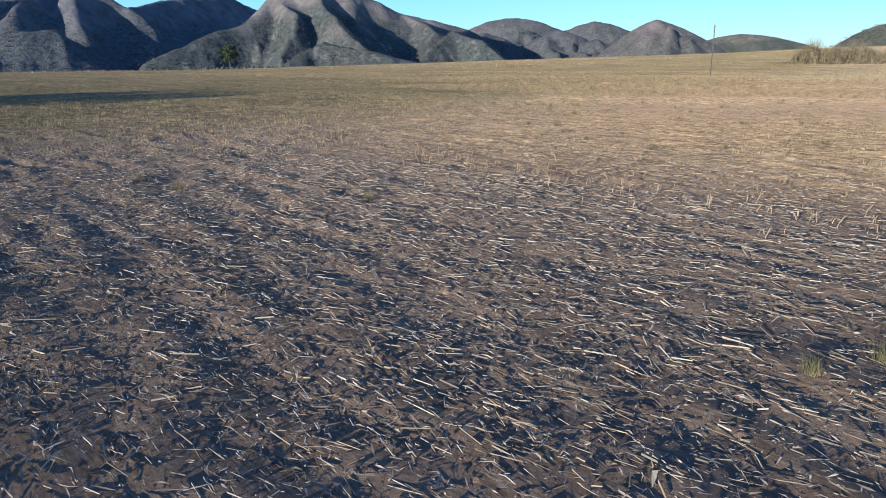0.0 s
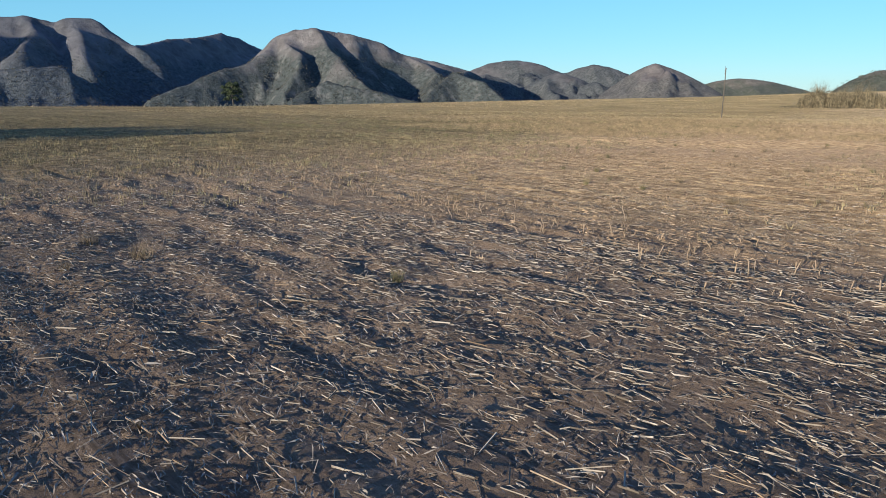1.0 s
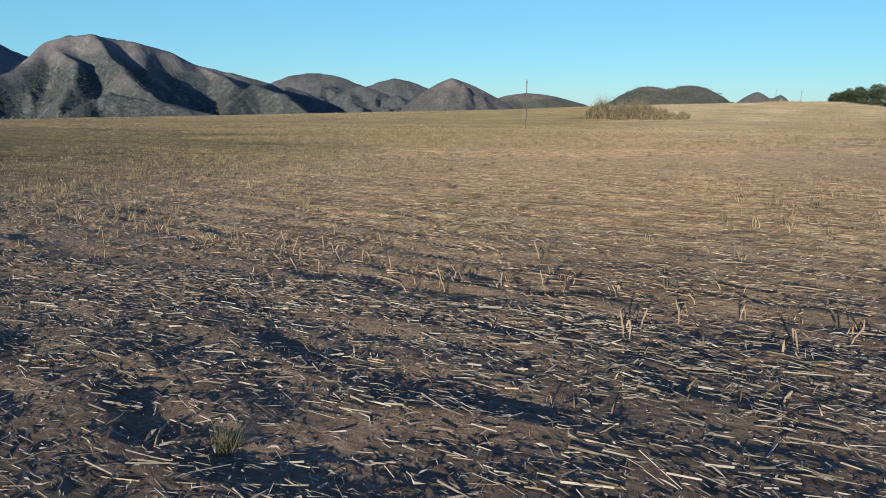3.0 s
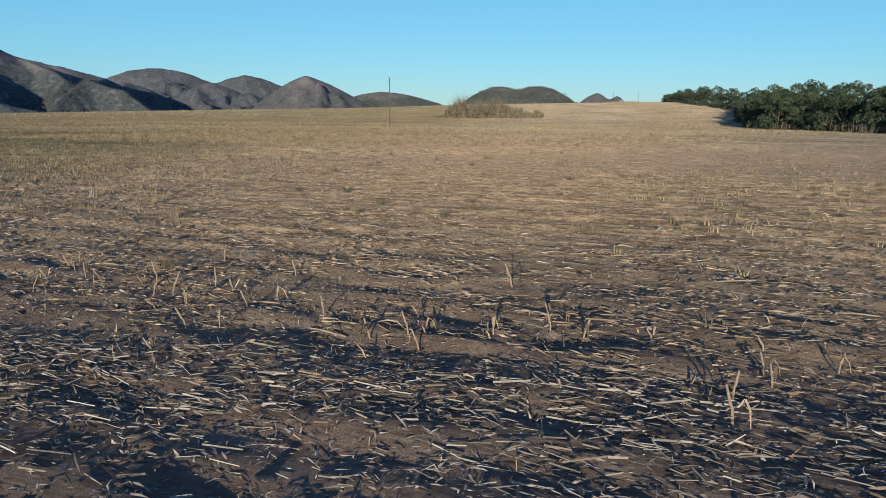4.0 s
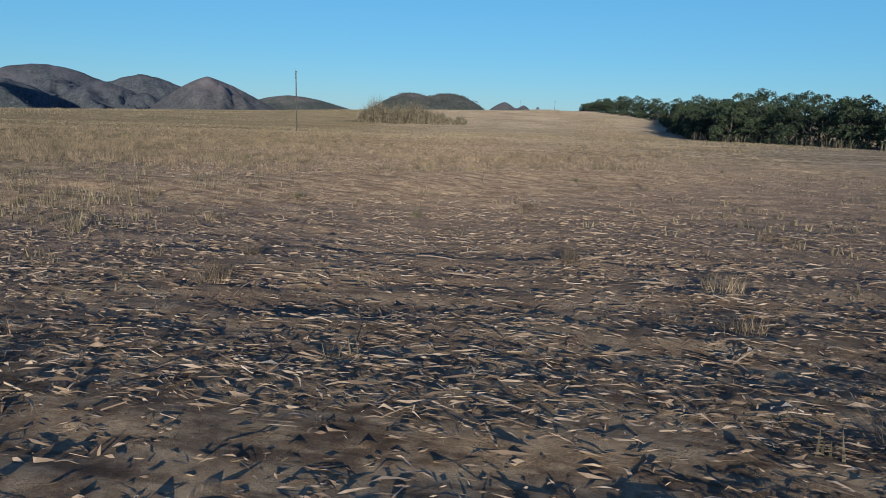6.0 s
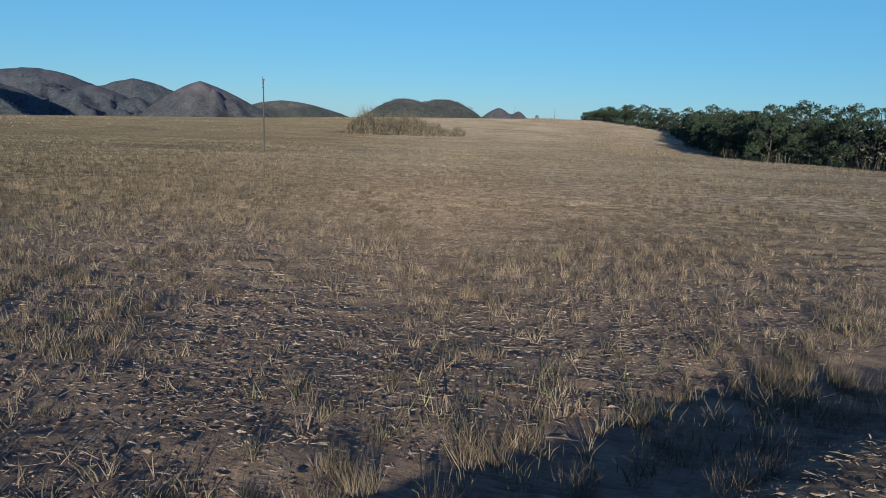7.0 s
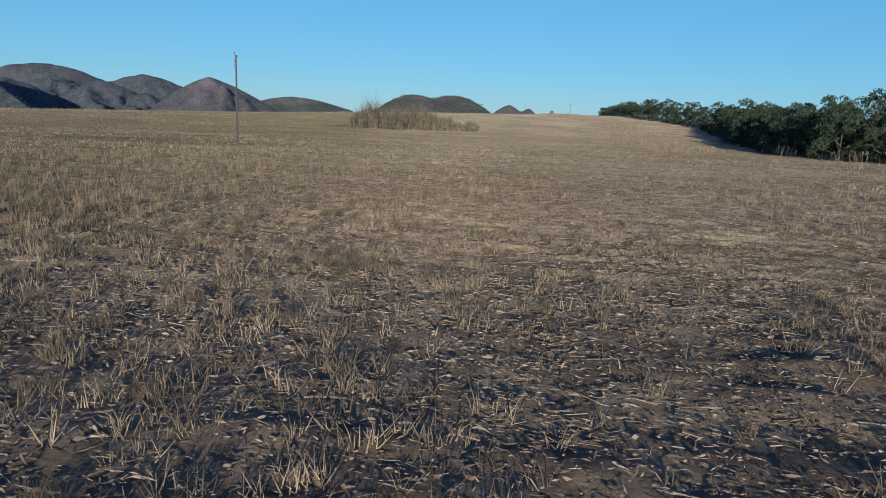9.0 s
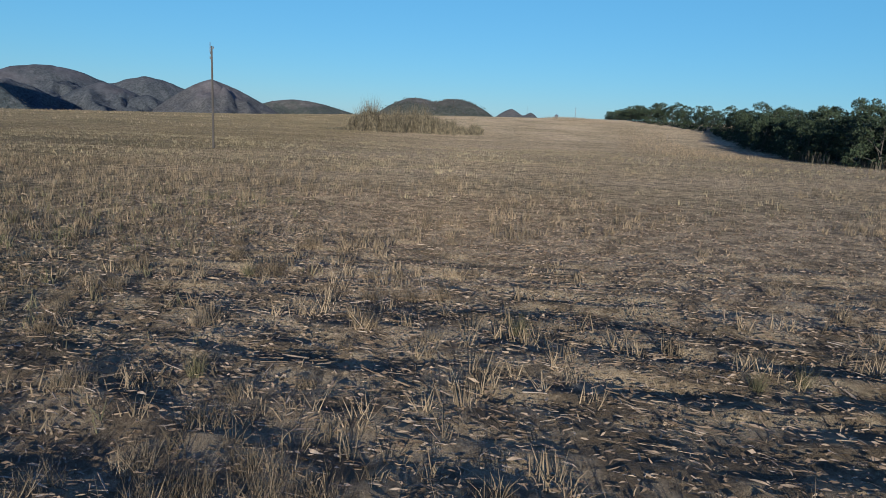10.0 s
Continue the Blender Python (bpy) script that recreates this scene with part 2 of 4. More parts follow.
    crumb = n.t.nodes.new("ShaderNodeBump")
    crumb.inputs["Strength"].default_value, crumb.inputs["Distance"].default_value = 1.0, 0.40
    tuft = n.mix(grassy, (0, 0, 0), n.noise(2.6, 6, None, 0.75))
    n.link(tuft, crumb.inputs["Height"])
    n.bump(n.noise(10.0, 8, None, 0.8), 1.0, 0.09)
    n.link(crumb.outputs["Normal"], n.bsdf.inputs["Normal"].links[0].from_node.inputs["Normal"])
    return n.colour(n.mix(grassy, near, grass))


def straw_material(name, dark, mid, light):
    n = Nodes(name, 0.75, 0.25)
    tone = n.ramp(n.island(), (0.0, dark), (0.55, mid), (1.0, light))
    wear = n.ramp(n.noise(14.0, 3), (0.3, (0.6, 0.58, 0.55)), (0.7, (1.1, 1.1, 1.1)))
    return n.colour(n.mix(0.7, tone, wear, 'MULTIPLY'))


def blade_material(name, dark, mid, light):
    n = Nodes(name, 0.7, 0.2)
    tone = n.mix(0.5, n.ramp(n.island(), (0.0, dark), (0.5, mid), (1.0, light)), n.ramp(n.each(), (0.0, dark), (0.6, mid), (1.0, light)))
    clump = n.ramp(n.noise(1.25, 3), (0.43, (0.48, 0.48, 0.48)), (0.57, (1.30, 1.27, 1.22)))
    return n.colour(n.mix(0.9, tone, clump, 'MULTIPLY'))


def hill_material(name, dry, green, rock, size):
    n = Nodes(name, 0.95, 0.05)
    n.bsdf.inputs["Diffuse Roughness"].default_value = 0.2
    trees = n.noise(1 / (size * 0.013), 5, None, 0.75)
    patch = n.noise(1 / (size * 0.25), 5, None, 0.6)
    wood = n.ramp(trees, (0.38, tuple(0.55 * c for c in green)), (0.62, tuple(1.2 * c for c in green)))
    bare = n.ramp(n.noise(1 / (size * 0.06), 6, None, 0.65), (0.32, tuple(0.55 * c for c in dry)), (0.68, tuple(1.1 * c for c in dry)))
    streak = n.ramp(n.noise(1.0, 5, n.mapped((size * 0.05, size * 0.05, size * 0.4)), 0.6), (0.55, (0, 0, 0)), (0.72, (1, 1, 1)))
    sep = n.t.nodes.new("ShaderNodeSeparateXYZ")
    n.link(n.co, sep.inputs[0])
    line = n.t.nodes.new("ShaderNodeMapRange")
    line.inputs["From Min"].default_value, line.inputs["From Max"].default_value = size * 0.02, size * 0.2
    line.inputs["To Min"].default_value, line.inputs["To Max"].default_value = -0.22, 0.12
    n.link(sep.outputs["Z"], line.inputs["Value"])
    up = n.t.nodes.new("ShaderNodeMath")
    n.link(patch, up.inputs[0])
    n.link(line.outputs["Result"], up.inputs[1])
    c = n.mix(n.ramp(up.outputs[0], (0.40, (1, 1, 1)), (0.58, (0, 0, 0))), bare, wood)
    n.bump(trees, 0.9, size * 0.008)
    return n.colour(n.mix(n.mix(0.5, (0, 0, 0), streak), c, rock))


SOIL = soil_material()
STRAW = straw_material("dry_straw", (0.118, 0.079, 0.050), (0.285, 0.202, 0.132), (0.480, 0.365, 0.258))
PALESTRAW = straw_material("pale_straw", (0.122, 0.098, 0.080), (0.256, 0.213, 0.178), (0.440, 0.386, 0.338))
STALK = straw_material("bleached_stalk", (0.200, 0.145, 0.102), (0.330, 0.252, 0.190), (0.520, 0.424, 0.345))
DRYGRASS = blade_material("dry_grass", (0.100, 0.073, 0.046), (0.242, 0.182, 0.114), (0.430, 0.336, 0.226))
OLIVEGRASS = blade_material("olive_grass", (0.084, 0.069, 0.040), (0.200, 0.162, 0.094), (0.355, 0.290, 0.180))
GREENGRASS = blade_material("green_grass", (0.09, 0.086, 0.045), (0.19, 0.170, 0.085), (0.34, 0.290, 0.165))
CANE = blade_material("dry_cane", (0.068, 0.056, 0.040), (0.155, 0.130, 0.088), (0.32, 0.270, 0.185))
LEAF = blade_material("tree_leaf", (0.026, 0.038, 0.021), (0.046, 0.061, 0.032), (0.070, 0.087, 0.046))
BARK_N = Nodes("bark", 0.9)
BARK = BARK_N.colour(BARK_N.ramp(BARK_N.noise(6.0, 5), (0.3, (0.06, 0.05, 0.04)), (0.7, (0.15, 0.13, 0.11))))
WOOD_N = Nodes("weathered_pole_wood", 0.85)
WOOD = WOOD_N.colour(WOOD_N.ramp(WOOD_N.noise(1.0, 6, WOOD_N.mapped((0.04, 0.04, 0.9)), 0.65),
                                 (0.3, (0.055, 0.048, 0.044)), (0.7, (0.125, 0.110, 0.098))))
METAL_N = Nodes("dull_metal", 0.5, 0.5)
METAL = METAL_N.colour(METAL_N.ramp(METAL_N.noise(20.0, 4), (0.3, (0.18, 0.18, 0.19)), (0.7, (0.32, 0.32, 0.33))))
METAL_N.bsdf.inputs["Metallic"].default_value = 0.7
# the grey-blue of distant haze is mixed into the far slopes' own colours
MOUNTAIN = hill_material("hazed_mountain_scrub", (0.182, 0.166, 0.170), (0.082, 0.091, 0.092), (0.290, 0.274, 0.270), 900)
SLOPE = hill_material("hazed_mountain_bush", (0.140, 0.138, 0.156), (0.088, 0.098, 0.114), (0.190, 0.185, 0.192), 900)
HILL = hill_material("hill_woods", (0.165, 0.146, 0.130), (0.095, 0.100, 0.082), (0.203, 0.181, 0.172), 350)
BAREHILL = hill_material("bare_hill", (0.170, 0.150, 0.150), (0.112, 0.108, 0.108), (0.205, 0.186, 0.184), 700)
FARHILL = hill_material("hazed_far_grassland", (0.138, 0.130, 0.138), (0.092, 0.097, 0.104), (0.168, 0.162, 0.168), 900)

# ---- ground: one sheet to the horizon ----
STEP = 0.20


def axis(a, b, out=5400.0):
    """Even steps from a to b, and wider and wider ones beyond."""
    grow = [STEP]
    while sum(grow) < out:
        grow.append(grow[-1] * (1.05 if sum(grow) < 22 else 1.2))
    grow = np.cumsum(grow)
    return np.concatenate([a - grow[::-1], np.arange(a, b, STEP), b + grow])


au, aw = axis(2.0, 96.0), axis(-25.0, 1.5)
gu, gw = np.meshgrid(au, aw, indexing="ij")
gx, gy = xy(gu, gw)
gz = ground_z(gx, gy)
ground = piece("ground", mesh_np("ground", np.stack([gx, gy, gz], -1).reshape(-1, 3), grid_faces(len(au), len(aw))[:, ::-1], True), SOIL)
tagged(ground, "harvested brown field soil littered with straw under dry grass", "field", kind="structure")


def on_ground(x, y):
    """The height of the sheet itself, between its corners."""
    u, w = uw(np.asarray(x, float), np.asarray(y, float))
    i = np.clip(np.searchsorted(au, u) - 1, 0, len(au) - 2)
    j = np.clip(np.searchsorted(aw, w) - 1, 0, len(aw) - 2)
    f, h = (u - au[i]) / (au[i + 1] - au[i]), (w - aw[j]) / (aw[j + 1] - aw[j])
    return (gz[i, j] * (1 - f) + gz[i + 1, j] * f) * (1 - h) + (gz[i, j + 1] * (1 - f) + gz[i + 1, j + 1] * f) * h


# ---- mountains and hills ----
def upland(name, label, material, dist, domes, res, seed, rough=0.07, wood=0, crown=0.42, leaf=None, upto=99):
    """Heights of a massif: domes of (azimuth, elevation, left and right half width, power left, power right, half depth, shift away)."""
    lo = min(d[0] - d[2] for d in domes) - 1
    hi = max(d[0] + d[3] for d in domes) + 1
    deg = math.radians(1) * dist
    s = np.arange(lo * deg, hi * deg, res)
    depth = max(1.55 * d[6] + abs(d[7]) for d in domes)
    q = np.arange(-depth, depth, res)
    S, Q = np.meshgrid(s, q, indexing="ij")
    warp = vnoise(S / 260.0, Q / 260.0, seed) * dist * 0.008
    base = 3 + dist * math.tan(radians(-1.2))
    H, B = np.full(S.shape, -1e3), np.zeros(S.shape)
    soft = 0.008 * dist
    for az, el, wl, wr, pl, pr, wq, dq in domes:
        el = el - 0.22 * float(smooth(32, 18, az))
        top = 3 + (dist + dq) * math.tan(radians(el)) - base
        ds = (S - az * deg + warp * 0.6) / deg
        a = np.where(ds < 0, (np.abs(ds) / wl) ** pl, (np.abs(ds) / wr) ** pr)
        b = (np.abs(Q - dq + warp) / wq) ** 1.5
        fall = np.where(b < 0.5, 1 - b, 0.5 * np.exp(-2 * (b - 0.5)))
        h = top * ((1 - a) * fall - 0.06 * b)
        B = np.where(h > H, b, B)
        near = np.clip(1 - np.abs(h - H) / soft, 0, 1)       # where two domes meet, they run into one another
        H = np.maximum(H, h) + near * near * soft / 4
    return raise_land(name, label, material, dist, S, Q, H, np.clip(B / 0.14, 0, 1), res, seed, rough, 2.9, wood, crown, leaf, upto)


def massif(name, label, material, dist, crests, res, seed, steep=0.75, rough=0.05, gully=2.0, wood=0, crown=0.42, upto=99, blunt=26.0):
    """Heights of a massif: slopes falling away from crest lines of (azimuth, elevation, shift away)."""
    deg = math.radians(1) * dist
    base = 3 + dist * math.tan(radians(-1.2))
    every = [p for line in crests for p in line]
    tall = max(3 + (dist + p[2]) * math.tan(radians(p[1])) for p in every) - base
    s = np.arange(min(p[0] for p in every) * deg - tall, max(p[0] for p in every) * deg + tall, res)
    q = np.arange(min(p[2] for p in every) - 1.3 * tall, max(p[2] for p in every) + 1.1 * tall, res)
    S, Q = np.meshgrid(s, q, indexing="ij")
    sw = S + 0.10 * tall * fbm(S / (0.5 * tall), Q / (0.5 * tall), seed, 3)
    qw = Q + 0.10 * tall * fbm(S / (0.5 * tall) + 9, Q / (0.5 * tall), seed + 3, 3)
    H, D = np.full(S.shape, -1e3), np.full(S.shape, 1e3)
    soft = 0.05 * tall
    for line in crests:
        for (a0, e0, d0), (a1, e1, d1) in zip(line, line[1:]):
            z0, z1 = (3 + (dist + d) * math.tan(radians(e)) - base for e, d in ((e0, d0), (e1, d1)))
            ps, pq, vs, vq = a0 * deg, d0, (a1 - a0) * deg, d1 - d0
            f = np.clip(((sw - ps) * vs + (qw - pq) * vq) / (vs * vs + vq * vq), 0, 1)
            d = np.hypot(sw - ps - f * vs, qw - pq - f * vq)
            h = z0 + (z1 - z0) * f - steep * (np.sqrt(d * d + blunt * blunt) - blunt)
            near = np.clip(1 - np.abs(h - H) / soft, 0, 1)
            H = np.maximum(H, h) + near * near * soft * 0.12
            D = np.minimum(D, d)
    return raise_land(name, label, material, dist, S, Q, H, np.clip(D / 90, 0, 1), res, seed, rough, gully, wood, crown, None, upto)


def raise_land(name, label, material, dist, S, Q, H, flank, res, seed, rough, gully, wood, crown, leaf, upto):
    """Cuts gullies into the flanks, roughens the skin and grows bush on it."""
    deg = math.radians(1) * dist
    base = 3 + dist * math.tan(radians(-1.2))
    tall = H.max()
    sw, qw = S + 0.25 * tall * vnoise(S / tall, Q / tall, seed + 2), Q + 0.25 * tall * vnoise(S / tall + 9, Q / tall, seed + 3)
    big = np.clip(0.85 - ridged(sw / (tall * 0.62), qw / (tall * 1.5), seed + 5, 4), 0, 1)
    fine = np.clip(0.85 - ridged(sw / (tall * 0.22), qw / (tall * 0.42), seed + 11, 3), 0, 1)
    small = fbm(S / (tall * 0.07), Q / (tall * 0.10), seed + 9, 3)
    lift = np.clip(H / tall, 0, 1)
    flank = flank * np.clip(lift / 0.25, 0, 1)
    H = H - rough * tall * (gully * big * (0.06 + 0.94 * flank) + 1.0 * fine * (0.12 + 0.88 * flank)) + rough * tall * small * 0.10
    az = S / deg
    R = dist + Q
    X, Y = R * np.sin(np.radians(az)), R * np.cos(np.radians(az))
    Z = np.maximum(base + H, base - 40)
    ob = piece(name, mesh_np(name, np.stack([X, Y, Z], -1).reshape(-1, 3), grid_faces(*S.shape), True), material)
    tagged(ob, label, "mountain", kind="structure")
    if wood:
        pick = rng.integers(0, S.size, wood * 6)
        ok = (Q.ravel()[pick] < 60) & (H.ravel()[pick] > 0) & (H.ravel()[pick] < crown * tall) & ((crown > 1) | (vnoise(S.ravel()[pick] / 90, Q.ravel()[pick] / 90, seed + 30) > -0.35)) & (az.ravel()[pick] < upto)
        pick = pick[ok][:wood]
        far_woods("woods", X.ravel()[pick], Y.ravel()[pick], Z.ravel()[pick], res, leaf, 0.95 if dist < 2900 and dist > 1500 else 0.8 if dist > 1500 else 0.62)
    return ob


OCT_V = np.array([(1, 0, 0), (0, 1, 0), (-1, 0, 0), (0, -1, 0), (0, 0, 1), (0, 0, -1)], float)
OCT_F = np.array([(0, 1, 4), (1, 2, 4), (2, 3, 4), (3, 0, 4), (1, 0, 5), (2, 1, 5), (3, 2, 5), (0, 3, 5)])


def far_woods(name, x, y, z, jitter, leaf=None, big=1.0):
    """Crowns of distant trees, uneven clumps."""
    n = len(x)
    size = big * rng.uniform(1.0, 2.3, (n, 1, 1))
    bump = rng.uniform(0.6, 1.35, (n, 6, 1))
    v = OCT_V[None] * size * bump * np.array([1.15, 1.15, 0.95])
    at = np.stack([x + rng.uniform(-jitter, jitter, n), y + rng.uniform(-jitter, jitter, n), z], -1)
    v = v + at[:, None] + np.array([0, 0, 1.0]) * size * 0.5
    f = (OCT_F[None] + 6 * np.arange(n)[:, None, None]).reshape(-1, 3)
    ob = piece(name, mesh_np(name, v.reshape(-1, 3), f, True), leaf or FARLEAF)
    return tagged(ob, "distant grey-green bushes and trees covering a slope", "woods", kind="stuff")


HILLLEAF = blade_material("hill_foliage", (0.044, 0.041, 0.034), (0.064, 0.060, 0.048), (0.090, 0.084, 0.070))
FARLEAF = blade_material("far_foliage", (0.052, 0.055, 0.052), (0.074, 0.076, 0.071), (0.104, 0.104, 0.094))

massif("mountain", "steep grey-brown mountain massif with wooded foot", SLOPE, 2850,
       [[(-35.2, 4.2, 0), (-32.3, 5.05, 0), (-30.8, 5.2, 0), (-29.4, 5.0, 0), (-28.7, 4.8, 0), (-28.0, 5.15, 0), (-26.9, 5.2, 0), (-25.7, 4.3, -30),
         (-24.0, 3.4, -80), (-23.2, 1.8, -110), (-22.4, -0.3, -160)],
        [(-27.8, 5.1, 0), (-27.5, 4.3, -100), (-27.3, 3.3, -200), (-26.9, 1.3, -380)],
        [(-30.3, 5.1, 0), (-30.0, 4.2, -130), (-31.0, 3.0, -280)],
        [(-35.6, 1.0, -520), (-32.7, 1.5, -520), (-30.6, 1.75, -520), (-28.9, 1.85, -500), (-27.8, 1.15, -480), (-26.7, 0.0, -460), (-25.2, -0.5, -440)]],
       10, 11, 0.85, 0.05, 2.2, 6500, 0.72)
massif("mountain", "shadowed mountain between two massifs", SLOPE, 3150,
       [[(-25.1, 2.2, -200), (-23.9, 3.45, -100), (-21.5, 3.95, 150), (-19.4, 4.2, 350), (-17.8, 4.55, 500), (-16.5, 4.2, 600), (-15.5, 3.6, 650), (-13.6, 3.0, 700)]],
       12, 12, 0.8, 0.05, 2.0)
massif("mountain", "broad rounded mountain with rock slabs and gullies", MOUNTAIN, 2600,
       [[(-13.1, 4.4, 0), (-11.7, 4.9, 0), (-10.3, 5.05, 0), (-8.2, 4.7, 60), (-5.5, 4.0, 120), (-3.4, 2.95, 180), (-0.9, 2.55, 200), (2.1, 1.8, 260)],
        [(-13.1, 4.4, 0), (-14.2, 3.3, -80), (-16.2, 2.25, -180), (-19.2, 1.2, -300), (-23.0, -0.5, -420)],
        [(-10.4, 4.9, 0), (-9.6, 3.8, -120), (-9.0, 3.05, -200), (-7.8, 1.7, -340), (-6.7, 0.6, -450), (-4.6, -0.4, -560)],
        [(-12.9, 4.2, -20), (-11.8, 3.15, -170), (-12.2, 1.9, -280), (-12.9, -0.1, -400)],
        [(-12.4, -0.45, -560), (-9.7, 0.95, -480), (-6.0, 0.1, -520), (-2.3, -0.7, -560)],
        [(-3.4, 2.9, 180), (-2.0, 2.4, 60), (-0.9, 1.5, -60), (-1.6, 0.1, -180)],
        [(2.1, 1.8, 260), (0.6, 1.65, -100), (-0.7, 0.6, -220), (-1.7, -0.6, -320)],
        [(0.6, 1.65, -100), (2.8, 0.95, -180), (4.5, -0.45, -260)]],
       9, 13, 0.85, 0.055, 2.6, 9500, 0.62, 6.0, 16.0)
massif("mountain", "high ridge beside the valley, in the light's way", SLOPE, 2617,
       [[(-60.6, 7.9, 190), (-60.6, 9.0, -170)]], 20, 20, 1.3, 0.05)
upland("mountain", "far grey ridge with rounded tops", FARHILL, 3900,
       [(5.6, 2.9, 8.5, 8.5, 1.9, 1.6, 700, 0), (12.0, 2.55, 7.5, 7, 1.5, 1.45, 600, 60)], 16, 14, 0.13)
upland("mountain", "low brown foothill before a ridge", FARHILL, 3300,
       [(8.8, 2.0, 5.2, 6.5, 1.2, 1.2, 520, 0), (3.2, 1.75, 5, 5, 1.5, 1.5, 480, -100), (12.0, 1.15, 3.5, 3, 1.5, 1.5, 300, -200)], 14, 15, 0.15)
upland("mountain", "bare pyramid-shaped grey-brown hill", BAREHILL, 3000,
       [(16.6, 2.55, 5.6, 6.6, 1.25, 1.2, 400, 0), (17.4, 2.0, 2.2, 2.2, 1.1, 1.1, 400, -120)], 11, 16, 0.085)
upland("mountain", "long low wooded ridge", HILL, 3500,
       [(22.6, 1.30, 6.5, 8.2, 1.7, 1.7, 420, 0)], 16, 17, 0.06, 900, 2.0, HILLLEAF)
upland("mountain", "dark wooded hill with two rounded tops", HILL, 1290,
       [(31.6, 1.62, 4.5, 4.5, 1.6, 2.2, 190, 0), (34.7, 1.66, 3.5, 4.8, 2.2, 2.0, 200, 20)], 6, 18, 0.06, 2600, 2.0, HILLLEAF)
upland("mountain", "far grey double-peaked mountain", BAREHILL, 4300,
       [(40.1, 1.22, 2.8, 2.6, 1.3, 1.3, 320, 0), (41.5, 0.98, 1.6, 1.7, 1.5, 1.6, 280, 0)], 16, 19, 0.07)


n = 420
wa, wr_ = np.radians(rng.uniform(-44, -13, n)), rng.uniform(620, 760, n)
far_woods("woods", wr_ * np.sin(wa), wr_ * np.cos(wa), land(wr_ * np.sin(wa), wr_ * np.cos(wa)), 6)


# ---- utility pole ----
def utility_pole(x, y, height):
    base = new("utility_pole")
    base.location = (x, y, float(on_ground(x, y)) - 0.05)
    bm = bmesh.new()
    tube(bm, [(0, 0, -0.6), (0, 0, 0), (0.01, 0, height * 0.5), (0.0, 0.01, height)], (0.12, 0.115, 0.10, 0.08), 12)
    part("shaft", bm, WOOD, base)
    bm = bmesh.new()
    tube(bm, [(-0.10, 0, height - 0.75), (-0.16, 0, height - 0.5), (-0.14, 0, height + 0.35)], (0.035, 0.04, 0.03), 8)
    part("top_bracket", bm, METAL, base, "grey metal bracket")
    for dz, side in ((-0.25, 1), (-1.2, -1)):
        bm = bmesh.new()
        tube(bm, [(side * 0.09, 0, height + dz), (side * 0.16, 0, height + dz + 0.02), (side * 0.16, 0, height + dz + 0.22)], (0.025, 0.05, 0.04), 8)
        part("insulator", bm, METAL, base)
    return tagged(base, "tall weathered wooden utility pole standing in the field", "utility pole")


utility_pole(54.3, 143.3, 9.75)


# ---- trees ----
def leaf_cards(centres, radii, per, size, seed, flat=0.8):
    """Leaf clumps on the shells of blobs: leaves with an uneven outline."""
    g = np.random.default_rng(seed)
    out = []
    for c, r in zip(centres, radii):
        n = int(per * r * r)
        d = g.normal(size=(n, 3))
        d /= np.linalg.norm(d, axis=1, keepdims=True)
        d[:, 2] = np.where(d[:, 2] < -0.35, -d[:, 2], d[:, 2])
        out.append(np.asarray(c) + d * r * g.uniform(0.55, 1.08, (n, 1)) * np.array([1, 1, flat]))
    p = np.concatenate(out)
    n = len(p)
    a = g.normal(size=(n, 3))
    a /= np.linalg.norm(a, axis=1, keepdims=True)
    b = np.cross(a, g.normal(size=(n, 3)))
    b /= np.linalg.norm(b, axis=1, keepdims=True)
    h = size * g.uniform(0.5, 1.3, (n, 1))
    v = np.stack([p - a * h, p + b * h * 0.75 + a * h * g.uniform(-0.4, 0.4, (n, 1)), p + a * h * 0.8 - b * h * 0.35], 1)
    return v.reshape(-1, 3), np.arange(3 * n).reshape(-1, 3)


def tree(height, spread, seed, bark, blobs=24, per=54, size=0.28, bare=0.22, name="tree"):
    """A tapered trunk with limbs, and a crown of many small leaves."""
    g = random.Random(seed)
    base = new(name)
    bm = bmesh.new()
    fork = height * (bare + 0.12)
    bend = (g.uniform(-0.4, 0.4), g.uniform(-0.4, 0.4))
    tube(bm, [(0, 0, -0.4), (0.1 * bend[0], 0.1 * bend[1], fork * 0.5), (bend[0], bend[1], fork), (bend[0] * 1.5, bend[1] * 1.5, height * 0.8)],
         (height * 0.026, height * 0.02, height * 0.016, height * 0.005), 7)
    centres, radii = [], []
    for k in range(blobs):
        a, f = 2.4 * k + g.uniform(-0.4, 0.4), (k + 0.5) / blobs
        rad = spread * (0.25 + 0.72 * math.sin(math.pi * min(0.93, 0.18 + 0.75 * f))) * g.uniform(0.45, 1.0)
        z = height * (bare + (0.93 - bare) * f) + g.uniform(-0.5, 0.3)
        r = spread * g.uniform(0.17, 0.36)
        c = (bend[0] + rad * math.cos(a), bend[1] + rad * math.sin(a), min(z, height - r * 0.75))
        centres.append(c)
        radii.append(r)
        if k % 2 == 0:
            z0 = max(fork * 0.75, c[2] - rad * 0.9)
            tube(bm, [(bend[0] * 0.9, bend[1] * 0.9, z0), (bend[0] + 0.5 * rad * math.cos(a), bend[1] + 0.5 * rad * math.sin(a), (z0 + c[2]) / 2 + 0.2), c],
                 (height * 0.010, height * 0.007, height * 0.003), 5)
    part("trunk", bm, bark, base)
    v, f = leaf_cards(centres, radii, per, size, seed)
    piece("crown", mesh_np("crown", v, f), LEAF, base)
    return base


